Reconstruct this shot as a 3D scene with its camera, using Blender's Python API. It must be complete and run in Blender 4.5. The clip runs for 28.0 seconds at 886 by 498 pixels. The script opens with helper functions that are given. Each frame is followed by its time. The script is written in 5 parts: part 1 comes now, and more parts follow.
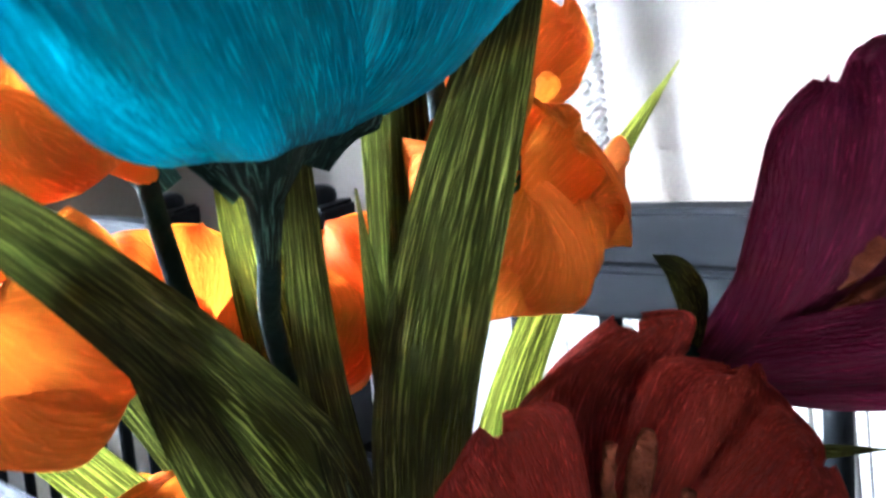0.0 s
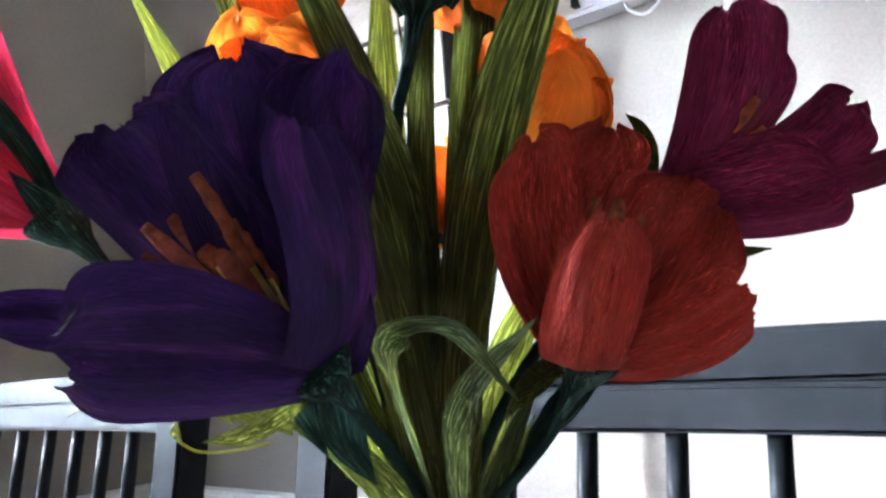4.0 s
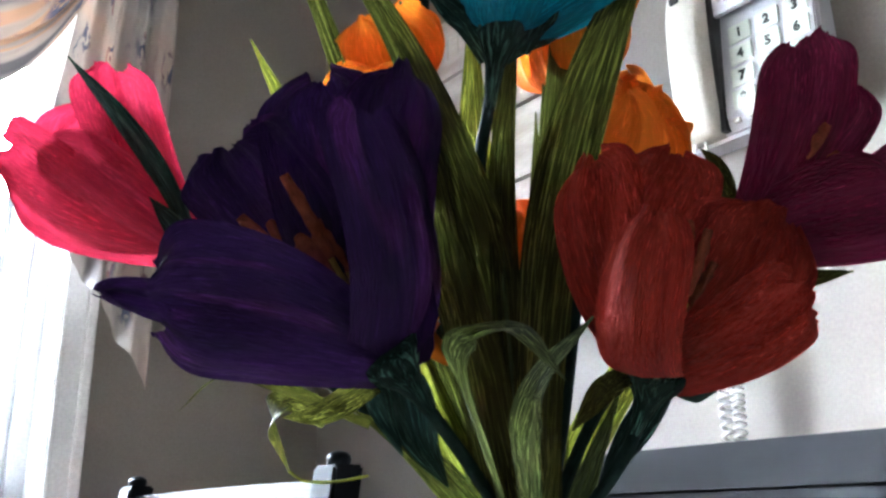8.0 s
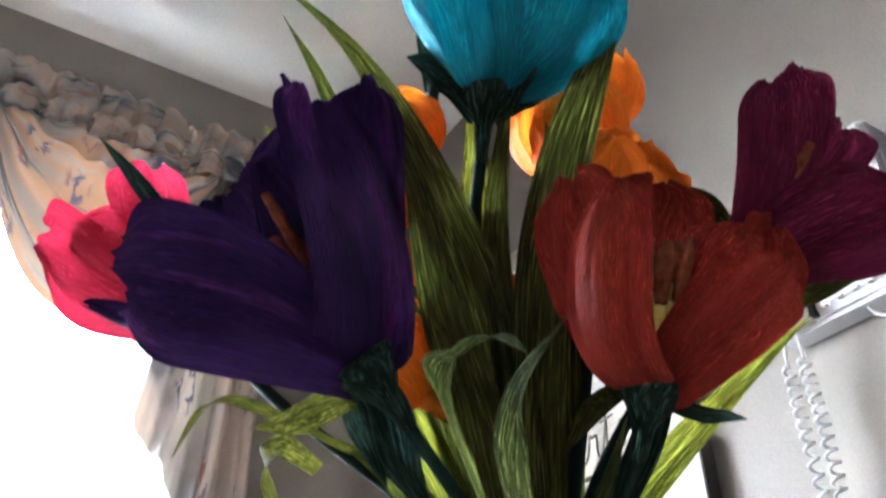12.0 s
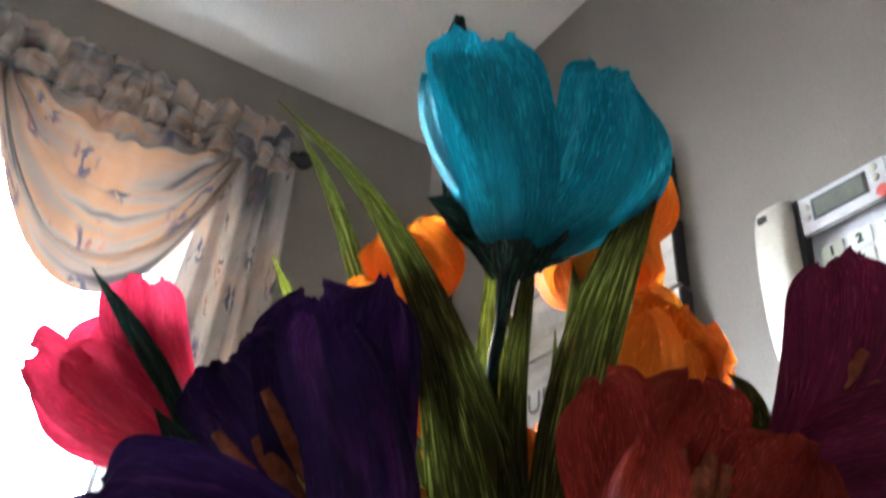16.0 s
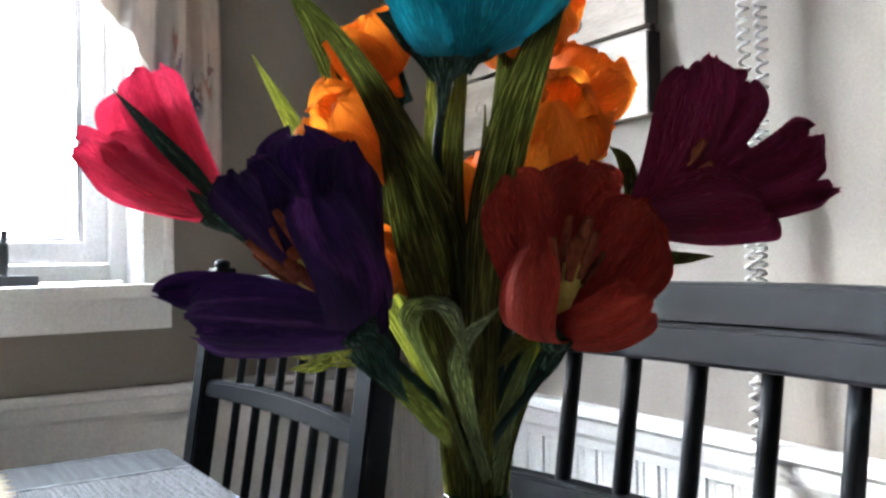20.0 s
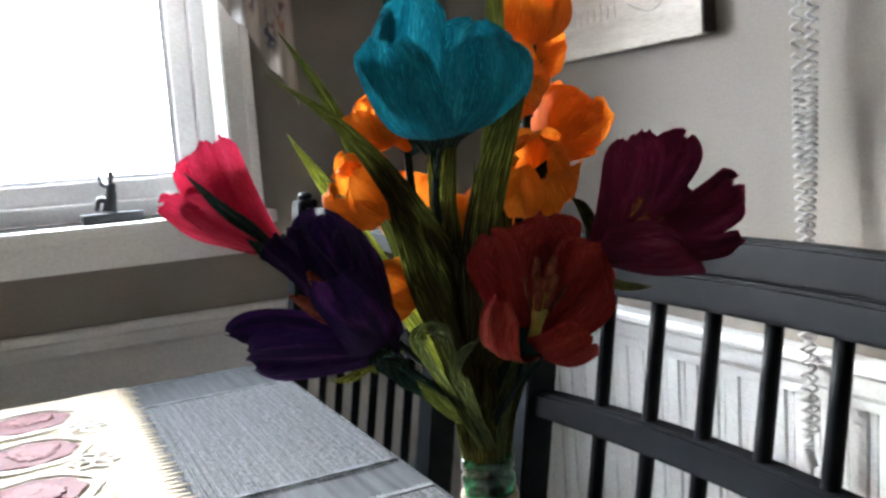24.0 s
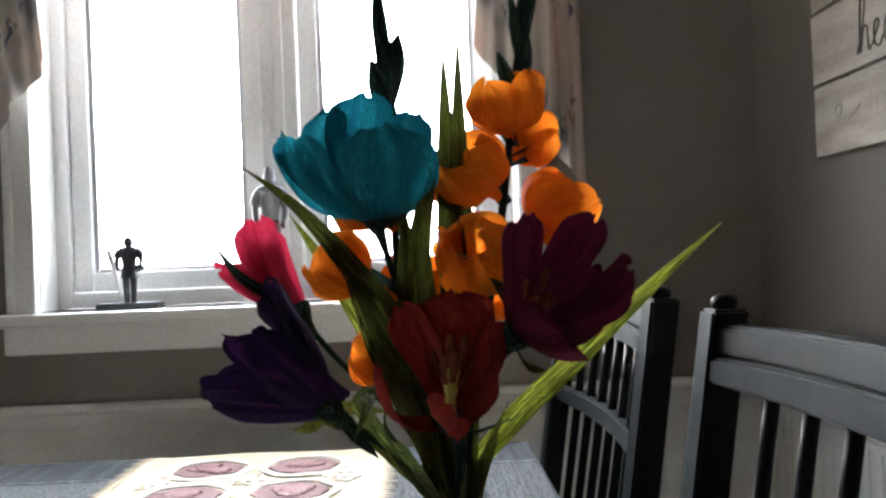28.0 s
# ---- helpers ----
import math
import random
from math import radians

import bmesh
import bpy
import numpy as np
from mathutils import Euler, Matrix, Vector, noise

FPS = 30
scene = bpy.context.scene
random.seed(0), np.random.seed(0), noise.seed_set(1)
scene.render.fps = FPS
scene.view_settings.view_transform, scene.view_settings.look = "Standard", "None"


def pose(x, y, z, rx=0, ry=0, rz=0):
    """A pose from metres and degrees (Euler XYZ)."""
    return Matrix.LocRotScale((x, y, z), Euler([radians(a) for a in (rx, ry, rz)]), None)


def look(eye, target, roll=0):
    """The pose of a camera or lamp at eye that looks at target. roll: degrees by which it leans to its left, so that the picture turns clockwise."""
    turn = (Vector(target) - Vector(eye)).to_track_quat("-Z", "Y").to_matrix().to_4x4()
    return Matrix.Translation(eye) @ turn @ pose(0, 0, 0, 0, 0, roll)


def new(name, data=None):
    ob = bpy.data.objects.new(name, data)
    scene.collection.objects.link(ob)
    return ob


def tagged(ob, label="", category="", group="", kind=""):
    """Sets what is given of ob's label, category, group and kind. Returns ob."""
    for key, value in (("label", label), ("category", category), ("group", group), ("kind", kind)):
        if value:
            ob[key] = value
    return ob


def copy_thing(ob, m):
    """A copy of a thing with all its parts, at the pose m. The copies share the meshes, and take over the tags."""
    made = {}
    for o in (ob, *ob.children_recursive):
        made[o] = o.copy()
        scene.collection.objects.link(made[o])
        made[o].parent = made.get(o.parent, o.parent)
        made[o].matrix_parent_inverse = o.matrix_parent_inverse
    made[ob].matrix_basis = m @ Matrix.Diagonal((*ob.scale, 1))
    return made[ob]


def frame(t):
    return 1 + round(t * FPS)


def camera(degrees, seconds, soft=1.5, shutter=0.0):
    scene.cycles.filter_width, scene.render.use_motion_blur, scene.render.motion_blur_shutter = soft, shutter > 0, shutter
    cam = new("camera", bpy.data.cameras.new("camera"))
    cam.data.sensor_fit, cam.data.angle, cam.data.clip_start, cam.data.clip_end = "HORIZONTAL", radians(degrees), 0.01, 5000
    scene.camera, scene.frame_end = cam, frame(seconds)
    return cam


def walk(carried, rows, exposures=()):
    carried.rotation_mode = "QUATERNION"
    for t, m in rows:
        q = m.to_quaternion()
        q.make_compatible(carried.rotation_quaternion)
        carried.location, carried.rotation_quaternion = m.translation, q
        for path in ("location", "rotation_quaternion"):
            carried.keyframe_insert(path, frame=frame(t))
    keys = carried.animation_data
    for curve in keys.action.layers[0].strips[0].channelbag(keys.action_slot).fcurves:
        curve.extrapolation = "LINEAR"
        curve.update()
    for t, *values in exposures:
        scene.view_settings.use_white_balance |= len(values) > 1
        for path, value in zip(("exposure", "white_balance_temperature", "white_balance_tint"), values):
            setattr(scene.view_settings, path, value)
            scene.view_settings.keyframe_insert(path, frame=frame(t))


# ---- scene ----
cam = camera(55.3, 28.0, soft=2.6, shutter=0.4)
PATH = [
    (0, (0.0772, 0.0512, 1.1140), (1.4791, 1.4056, 0.6665), -10.55),
    (0.5, (0.0559, 0.0377, 1.0862), (1.5479, 1.3657, 0.9846), -8.53),
    (1, (0.0417, 0.0297, 1.0635), (1.5654, 1.3239, 1.1223), -7.84),
    (1.5, (0.0289, 0.0219, 1.0487), (1.5443, 1.3231, 1.1494), -7.12),
    (2, (0.0171, 0.0151, 1.0329), (1.5216, 1.3249, 1.1776), -5.68),
    (2.5, (0.0077, 0.0191, 1.0218), (1.5136, 1.3226, 1.2035), -4.40),
    (3, (0.0004, 0.0188, 1.0155), (1.5150, 1.3085, 1.2229), -3.85),
    (3.5, (-0.0044, 0.0168, 1.0184), (1.5146, 1.2988, 1.2401), -3.89),
    (5.5, (-0.0210, -0.0039, 0.9912), (1.4899, 1.2705, 1.2961), -4.31),
    (6, (-0.0114, -0.0144, 0.9853), (1.3839, 1.3932, 1.2537), -2.47),
    (6.5, (-0.0090, -0.0145, 0.9850), (1.3225, 1.4372, 1.3308), -2.28),
    (7, (-0.0090, -0.0121, 0.9808), (1.2532, 1.4767, 1.4171), -2.51),
    (7.5, (-0.0001, -0.0099, 0.9788), (1.2048, 1.4905, 1.5238), -2.28),
    (8, (-0.0001, -0.0073, 0.9777), (1.1915, 1.4798, 1.5848), -1.20),
    (8.5, (0.0063, -0.0071, 0.9801), (1.2016, 1.4756, 1.5907), 0.66),
    (9, (0.0069, -0.0105, 0.9716), (1.2205, 1.4602, 1.5750), 0.11),
    (9.5, (0.0087, -0.0123, 0.9699), (1.2064, 1.4656, 1.5873), -1.63),
    (10, (0.0110, -0.0116, 0.9502), (1.1419, 1.5051, 1.5990), -3.29),
    (10.5, (0.0228, -0.0068, 0.9330), (1.0909, 1.5420, 1.6116), -3.68),
    (11, (0.0333, 0.0005, 0.9205), (1.0384, 1.5045, 1.7737), -3.55),
    (11.5, (0.0370, -0.0007, 0.9163), (0.9441, 1.4522, 1.9490), -1.52),
    (12, (0.0370, -0.0067, 0.9256), (0.8905, 1.4074, 2.0533), -0.05),
    (12.5, (0.0384, -0.0112, 0.9306), (0.8404, 1.3713, 2.1329), 1.27),
    (13, (0.0393, -0.0113, 0.9336), (0.7944, 1.3554, 2.1835), 2.52),
    (13.5, (0.0360, -0.0120, 0.9418), (0.7616, 1.3379, 2.2268), 3.11),
    (15.5, (0.0259, -0.0201, 0.9825), (0.8282, 1.3342, 2.2162), 2.06),
    (16, (0.0257, -0.0170, 0.9828), (0.8916, 1.4442, 2.0387), 3.57),
    (16.5, (0.0230, -0.0144, 0.9817), (0.9786, 1.5234, 1.8315), 4.60),
    (17, (0.0211, -0.0176, 0.9881), (1.0510, 1.5332, 1.7191), 5.15),
    (17.5, (0.0214, -0.0299, 0.9873), (1.1103, 1.5219, 1.6246), 4.07),
    (18, (0.0149, -0.0403, 0.9896), (1.1166, 1.5294, 1.5575), 3.04),
    (18.5, (0.0118, -0.0528, 0.9913), (1.1034, 1.5609, 1.4433), 2.71),
    (19, (0.0012, -0.0663, 1.0017), (1.1121, 1.5598, 1.3502), 1.83),
    (19.5, (-0.0095, -0.0811, 1.0159), (1.1162, 1.5644, 1.1745), 0.44),
    (20, (-0.0192, -0.0985, 1.0378), (1.0793, 1.5726, 1.0589), -0.94),
    (20.5, (-0.0274, -0.1122, 1.0512), (1.0601, 1.5663, 1.0535), -1.49),
    (21, (-0.0265, -0.1213, 1.0669), (1.0648, 1.5532, 0.9940), -3.27),
    (21.5, (-0.0338, -0.1296, 1.0739), (1.0451, 1.5496, 0.9462), -3.71),
    (23.5, (-0.0462, -0.1669, 1.0986), (0.9886, 1.5248, 0.8392), -3.05),
    (24, (-0.0239, -0.1873, 1.1032), (0.8689, 1.5858, 0.8599), -4.00),
    (24.5, (0.0188, -0.2078, 1.1052), (0.7223, 1.6554, 0.9221), -5.01),
    (25, (0.0620, -0.2257, 1.1058), (0.6277, 1.6879, 0.9713), -5.83),
    (25.5, (0.0944, -0.2338, 1.1068), (0.5233, 1.7177, 1.0193), -6.96),
    (26, (0.1151, -0.2498, 1.1079), (0.3782, 1.7323, 1.0606), -5.83),
    (26.5, (0.1301, -0.2604, 1.1012), (0.2970, 1.7325, 1.0794), -4.52),
    (27, (0.1408, -0.2614, 1.0963), (0.2537, 1.7354, 1.0889), -3.49),
    (27.5, (0.1544, -0.2669, 1.0926), (0.2238, 1.7319, 1.0977), -2.79),
    (28, (0.1651, -0.2666, 1.0873), (0.2133, 1.7328, 1.1031), -2.32),
]
EXPOSURES = [(0, 3.5), (1, 3.3), (3, 3.5), (6, 2.98), (8, 3.0), (11, 3.0), (13, 3.35), (16, 3.0), (18, 2.92), (20, 2.72), (24, 2.28), (26, 2.02), (28, 2.07)]
EXPOSURES = [(t, stops + 0.92 - 0.012 * t, 5350 + 33 * t, 10) for t, stops in EXPOSURES]
walk(cam, [(t, look(eye, target, roll)) for t, eye, target, roll in PATH], EXPOSURES)

# ---- world, daylight ----
world = bpy.data.worlds.new("sky")
scene.world = world
world.use_nodes = True
wn = world.node_tree
sky = wn.nodes.new("ShaderNodeTexSky")
sky.sky_type, sky.sun_disc, sky.sun_elevation, sky.sun_rotation = "NISHITA", False, radians(20), radians(-29)
wn.links.new(sky.outputs["Color"], wn.nodes["Background"].inputs["Color"])
wn.nodes["Background"].inputs["Strength"].default_value = 0.15
sun_data = bpy.data.lights.new("sun", "SUN")
sun_data.energy, sun_data.angle, sun_data.color = 0.70, radians(5), (1.0, 0.95, 0.87)
sun = new("sun", sun_data)
sun.matrix_world = look((-4.4, 8.0, 4.33), (0.0, 0.0, 1.0))
WINDOW_LIGHT = 106.0
day_data = bpy.data.lights.new("window_daylight", "AREA")
day_data.shape, day_data.size, day_data.size_y, day_data.energy, day_data.color = "RECTANGLE", 2.4, 1.9, WINDOW_LIGHT, (0.90, 0.96, 1.0)
day = new("window_daylight", day_data)
day.matrix_world = look((-0.135, 3.0, 2.30), (-0.135, 0.9, 1.15))

# ---- node helpers ----


def material(name):
    m = bpy.data.materials.new(name)
    m.use_nodes = True
    nt = m.node_tree
    return m, nt, nt.nodes["Principled BSDF"], nt.nodes["Material Output"]


def node(nt, kind, **values):
    n = nt.nodes.new(kind)
    for key, v in values.items():
        n.inputs[key.replace("_", " ")].default_value = v
    return n


def coords(nt, scale, source="Object"):
    tc = nt.nodes.new("ShaderNodeTexCoord")
    mp = nt.nodes.new("ShaderNodeMapping")
    mp.inputs["Scale"].default_value = scale
    nt.links.new(tc.outputs[source], mp.inputs["Vector"])
    return mp.outputs["Vector"]


def ramp(nt, fac, stops):
    r = nt.nodes.new("ShaderNodeValToRGB")
    while len(r.color_ramp.elements) < len(stops):
        r.color_ramp.elements.new(0.5)
    for e, (p, c) in zip(r.color_ramp.elements, stops):
        e.position, e.color = p, (*c, 1) if len(c) == 3 else c
    nt.links.new(fac, r.inputs["Fac"])
    return r.outputs["Color"]


def mix(nt, fac, a, b, how="MIX"):
    n = nt.nodes.new("ShaderNodeMix")
    n.data_type, n.blend_type = "RGBA", how
    for sock, v in ((n.inputs[0], fac), (n.inputs[6], a), (n.inputs[7], b)):
        if hasattr(v, "is_linked"):
            nt.links.new(v, sock)
        else:
            sock.default_value = v if isinstance(v, float) else (*v, 1)
    return n.outputs[2]


def bump(nt, height, strength, distance, bsdf):
    b = nt.nodes.new("ShaderNodeBump")
    b.inputs["Strength"].default_value, b.inputs["Distance"].default_value = strength, distance
    nt.links.new(height, b.inputs["Height"])
    nt.links.new(b.outputs["Normal"], bsdf.inputs["Normal"])
    return b.outputs["Normal"]


def surface(name, dark, light, rough=0.6, scale=8.0, relief=0.1, metal=0.0, stretch=(1, 1, 1), fine=120.0, dist=0.001, coat=0.0, vary=0.08, spec=0.5):
    """Two scales of variation: broad stains between two colours, and a fine grain in colour and relief."""
    m, nt, b, _ = material(name)
    v = coords(nt, stretch)
    n1, n2 = node(nt, "ShaderNodeTexNoise", Scale=scale, Detail=5.0), node(nt, "ShaderNodeTexNoise", Scale=fine, Detail=4.0)
    nt.links.new(v, n1.inputs["Vector"])
    nt.links.new(v, n2.inputs["Vector"])
    col = ramp(nt, n1.outputs["Fac"], [(0.3, dark), (0.7, light)])
    grain = ramp(nt, n2.outputs["Fac"], [(0.3, (0.82,) * 3), (0.7, (1.0,) * 3)])
    nt.links.new(mix(nt, 1.0, col, grain, "MULTIPLY"), b.inputs["Base Color"])
    rr = ramp(nt, n1.outputs["Fac"], [(0.3, (max(rough - vary, 0.02),) * 3), (0.7, (min(rough + vary, 1),) * 3)])
    nt.links.new(rr, b.inputs["Roughness"])
    b.inputs["Metallic"].default_value, b.inputs["Coat Weight"].default_value, b.inputs["Specular IOR Level"].default_value = metal, coat, spec
    bump(nt, n2.outputs["Fac"], relief, dist, b)
    return m


def crepe(name, deep, mid, pale, through_it=0.25, across=70.0, streak=None, depth=0.75, along=11.0, glow=None, threads=False):
    """Crinkled crepe paper: fine creases along the length with painted shade, broad dye clouds, light passing through.
    """
    m, nt, b, out = material(name)
    info = nt.nodes.new("ShaderNodeObjectInfo")
    v = coords(nt, (1, 1, 1), "UV")
    shift = nt.nodes.new("ShaderNodeVectorMath")
    rnd = nt.nodes.new("ShaderNodeCombineXYZ")
    for k in (0, 1):
        mul = nt.nodes.new("ShaderNodeMath")
        mul.operation = "MULTIPLY"
        mul.inputs[1].default_value = 17.3 + 5 * k
        nt.links.new(info.outputs["Random"], mul.inputs[0])
        nt.links.new(mul.outputs[0], rnd.inputs[k])
    nt.links.new(v, shift.inputs[0])
    nt.links.new(rnd.outputs[0], shift.inputs[1])
    maps = []
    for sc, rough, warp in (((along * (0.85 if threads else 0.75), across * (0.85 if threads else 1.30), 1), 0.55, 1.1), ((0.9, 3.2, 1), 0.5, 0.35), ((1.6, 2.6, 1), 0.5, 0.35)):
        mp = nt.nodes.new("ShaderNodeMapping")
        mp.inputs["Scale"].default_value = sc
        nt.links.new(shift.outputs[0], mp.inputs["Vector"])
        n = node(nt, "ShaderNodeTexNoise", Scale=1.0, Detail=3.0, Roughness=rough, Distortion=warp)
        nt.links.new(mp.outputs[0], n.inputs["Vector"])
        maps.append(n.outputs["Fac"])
    col = ramp(nt, maps[1], [(0.30, deep), (0.5, mid), (0.74, pale)])
    if streak:
        col = mix(nt, ramp(nt, maps[2], [(0.56, (0, 0, 0)), (0.66, (1, 1, 1))]), col, streak)
    # furrow shade and ridge highlights painted into the colour, flat in places, sharp in others
    crease_shading = ramp(nt, maps[0], [(0.40, (0.34,) * 3), (0.53, (0.65,) * 3), (0.58, (1.9,) * 3), (0.65, (4.2,) * 3)] if threads else [(0.36, (0.66,) * 3), (0.50, (0.90,) * 3), (0.57, (1.15,) * 3), (0.66, (2.2,) * 3)])
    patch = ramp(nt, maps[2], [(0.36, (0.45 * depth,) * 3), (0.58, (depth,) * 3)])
    fold = mix(nt, patch, (0.9, 0.9, 0.9), crease_shading)
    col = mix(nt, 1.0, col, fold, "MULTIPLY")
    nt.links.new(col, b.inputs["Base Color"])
    b.inputs["Roughness"].default_value = 0.72
    b.inputs["Specular IOR Level"].default_value = 0.06
    normal = bump(nt, fold, 1.0, 0.0010, b)
    tr = nt.nodes.new("ShaderNodeBsdfTranslucent")
    nt.links.new(mix(nt, 1.0, fold, glow, "MULTIPLY") if glow else col, tr.inputs["Color"])
    nt.links.new(normal, tr.inputs["Normal"])
    ms = nt.nodes.new("ShaderNodeMixShader")
    ms.inputs[0].default_value = through_it
    nt.links.new(b.outputs[0], ms.inputs[1])
    nt.links.new(tr.outputs[0], ms.inputs[2])
    nt.links.new(ms.outputs[0], out.inputs["Surface"])
    return m


MAT = {}
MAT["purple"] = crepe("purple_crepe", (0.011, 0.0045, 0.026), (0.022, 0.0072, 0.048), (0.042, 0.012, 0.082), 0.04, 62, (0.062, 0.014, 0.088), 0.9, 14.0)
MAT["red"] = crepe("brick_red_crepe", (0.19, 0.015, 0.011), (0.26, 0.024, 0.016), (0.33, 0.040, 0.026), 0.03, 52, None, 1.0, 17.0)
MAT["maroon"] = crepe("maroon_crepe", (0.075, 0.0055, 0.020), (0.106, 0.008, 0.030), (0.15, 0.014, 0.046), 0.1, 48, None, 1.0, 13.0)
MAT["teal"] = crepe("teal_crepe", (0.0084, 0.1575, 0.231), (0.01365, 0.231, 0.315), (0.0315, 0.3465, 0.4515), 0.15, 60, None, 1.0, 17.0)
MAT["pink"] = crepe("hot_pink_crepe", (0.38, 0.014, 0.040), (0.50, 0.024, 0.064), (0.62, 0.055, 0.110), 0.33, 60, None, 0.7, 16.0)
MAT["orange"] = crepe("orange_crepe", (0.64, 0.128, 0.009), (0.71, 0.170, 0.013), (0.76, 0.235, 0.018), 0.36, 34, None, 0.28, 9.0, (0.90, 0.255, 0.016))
# leaf threads: ridge highlights and furrow shade painted at higher contrast
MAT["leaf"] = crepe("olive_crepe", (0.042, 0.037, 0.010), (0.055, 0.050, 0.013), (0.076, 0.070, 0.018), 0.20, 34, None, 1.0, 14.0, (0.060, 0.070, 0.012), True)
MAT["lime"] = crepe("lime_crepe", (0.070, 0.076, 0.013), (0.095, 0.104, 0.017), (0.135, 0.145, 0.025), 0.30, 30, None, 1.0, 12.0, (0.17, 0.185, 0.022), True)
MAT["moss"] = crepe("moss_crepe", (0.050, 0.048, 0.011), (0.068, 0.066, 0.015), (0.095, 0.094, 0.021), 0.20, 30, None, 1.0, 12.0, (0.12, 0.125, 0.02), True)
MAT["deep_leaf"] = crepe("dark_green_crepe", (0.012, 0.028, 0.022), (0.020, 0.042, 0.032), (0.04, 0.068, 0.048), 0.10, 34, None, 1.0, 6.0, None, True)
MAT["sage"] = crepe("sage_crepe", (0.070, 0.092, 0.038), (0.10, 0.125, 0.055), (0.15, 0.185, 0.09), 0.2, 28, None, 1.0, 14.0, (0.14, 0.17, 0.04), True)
MAT["tape"] = surface("floral_tape", (0.004, 0.011, 0.009), (0.010, 0.022, 0.017), 0.75, 160, 0.5, fine=900, spec=0.06)
MAT["anther"] = surface("brown_anther", (0.11, 0.026, 0.013), (0.25, 0.068, 0.034), 0.9, 300, 0.8, fine=1500, spec=0.03)
MAT["filament"] = surface("yellow_filament", (0.42, 0.28, 0.06), (0.58, 0.43, 0.12), 0.8, 200, 0.3, fine=900, spec=0.05)
MAT["thread"] = surface("dark_filament", (0.05, 0.02, 0.012), (0.12, 0.05, 0.03), 0.6, 300, 0.3, fine=900)
MAT["wall"] = surface("taupe_wall_paint", (0.184, 0.160, 0.134), (0.218, 0.190, 0.160), 0.75, 1.6, 0.05, fine=260, dist=0.0004)
# walls out of view, kept pale so they bounce light
MAT["unseen_wall"] = surface("beige_bounce_wall", (0.76, 0.74, 0.70), (0.83, 0.81, 0.77), 0.8, 1.4, 0.15, fine=200)
MAT["outside"] = surface("pale_concrete", (0.42, 0.42, 0.41), (0.5, 0.5, 0.49), 0.9, 0.8, 0.2, fine=30)
MAT["ceiling"] = surface("ceiling_paint", (0.72, 0.69, 0.64), (0.78, 0.75, 0.70), 0.85, 1.2, 0.15, fine=200)
MAT["white"] = surface("white_trim_paint", (0.62, 0.61, 0.585), (0.71, 0.70, 0.675), 0.38, 3.0, 0.06, fine=180)
MAT["vinyl"] = surface("white_vinyl", (0.74, 0.74, 0.74), (0.82, 0.82, 0.82), 0.32, 4.0, 0.03, fine=200)
# floor out of view, tone lightened to bounce more light upwards
MAT["floor"] = surface("brown_wood_floor", (0.30, 0.20, 0.125), (0.44, 0.31, 0.20), 0.4, 5.0, 0.15, stretch=(1, 6, 1), fine=60)
MAT["black_wood"] = surface("black_satin_paint", (0.004, 0.005, 0.006), (0.008, 0.009, 0.011), 0.42, 9.0, 0.04, stretch=(6, 1, 6), fine=70, dist=0.0003, vary=0.05, spec=0.038)
MAT["table"] = surface("grey_table_paint", (0.034, 0.035, 0.037), (0.070, 0.071, 0.074), 0.80, 7.0, 0.2, stretch=(14, 0.8, 1), fine=60, spec=0.02)
MAT["phone"] = surface("ivory_plastic", (0.46, 0.43, 0.36), (0.52, 0.49, 0.41), 0.38, 6.0, 0.04, fine=400)
MAT["phone_grey"] = surface("pale_grey_plastic", (0.46, 0.46, 0.48), (0.52, 0.52, 0.54), 0.35, 6.0, 0.04, fine=400)
MAT["key"] = surface("pale_green_key", (0.52, 0.56, 0.48), (0.60, 0.64, 0.55), 0.4, 30.0, 0.03, fine=500)
MAT["screen"] = surface("lcd_screen", (0.11, 0.12, 0.10), (0.14, 0.15, 0.125), 0.2, 20.0, 0.0)
MAT["red_button"] = surface("red_button", (0.40, 0.05, 0.04), (0.5, 0.08, 0.06), 0.4, 60.0, 0.0)
# shade of the sign's unlit plank ends, put into the colour
MAT["end_grain"] = surface("dark_shaded_end", (0.010, 0.007, 0.006), (0.030, 0.022, 0.018), 0.8, 60.0, 0.4, fine=500)
MAT["ink"] = surface("black_ink", (0.012, 0.012, 0.012), (0.03, 0.028, 0.026), 0.6, 60.0, 0.0)
MAT["sign"] = surface("whitewashed_board", (0.36, 0.30, 0.24), (0.58, 0.53, 0.47), 0.7, 5.0, 0.35, stretch=(1, 1.2, 7), fine=45)
MAT["soft_ink"] = surface("worn_ink", (0.07, 0.06, 0.05), (0.16, 0.14, 0.12), 0.7, 60.0, 0.0)
MAT["batten"] = surface("dark_stained_batten", (0.03, 0.022, 0.016), (0.06, 0.045, 0.035), 0.7, 10.0, 0.3)
MAT["faded_ink"] = surface("faded_paint", (0.36, 0.32, 0.27), (0.44, 0.40, 0.35), 0.7, 40.0, 0.0)
MAT["iron"] = surface("dark_bronze", (0.03, 0.032, 0.036), (0.07, 0.072, 0.078), 0.42, 14.0, 0.2, metal=0.6)
MAT["pewter"] = surface("silvered_resin", (0.22, 0.22, 0.24), (0.34, 0.34, 0.36), 0.38, 14.0, 0.2, metal=0.3)
MAT["garnet"] = surface("dark_red_enamel", (0.05, 0.012, 0.014), (0.16, 0.03, 0.035), 0.35, 14.0, 0.1)
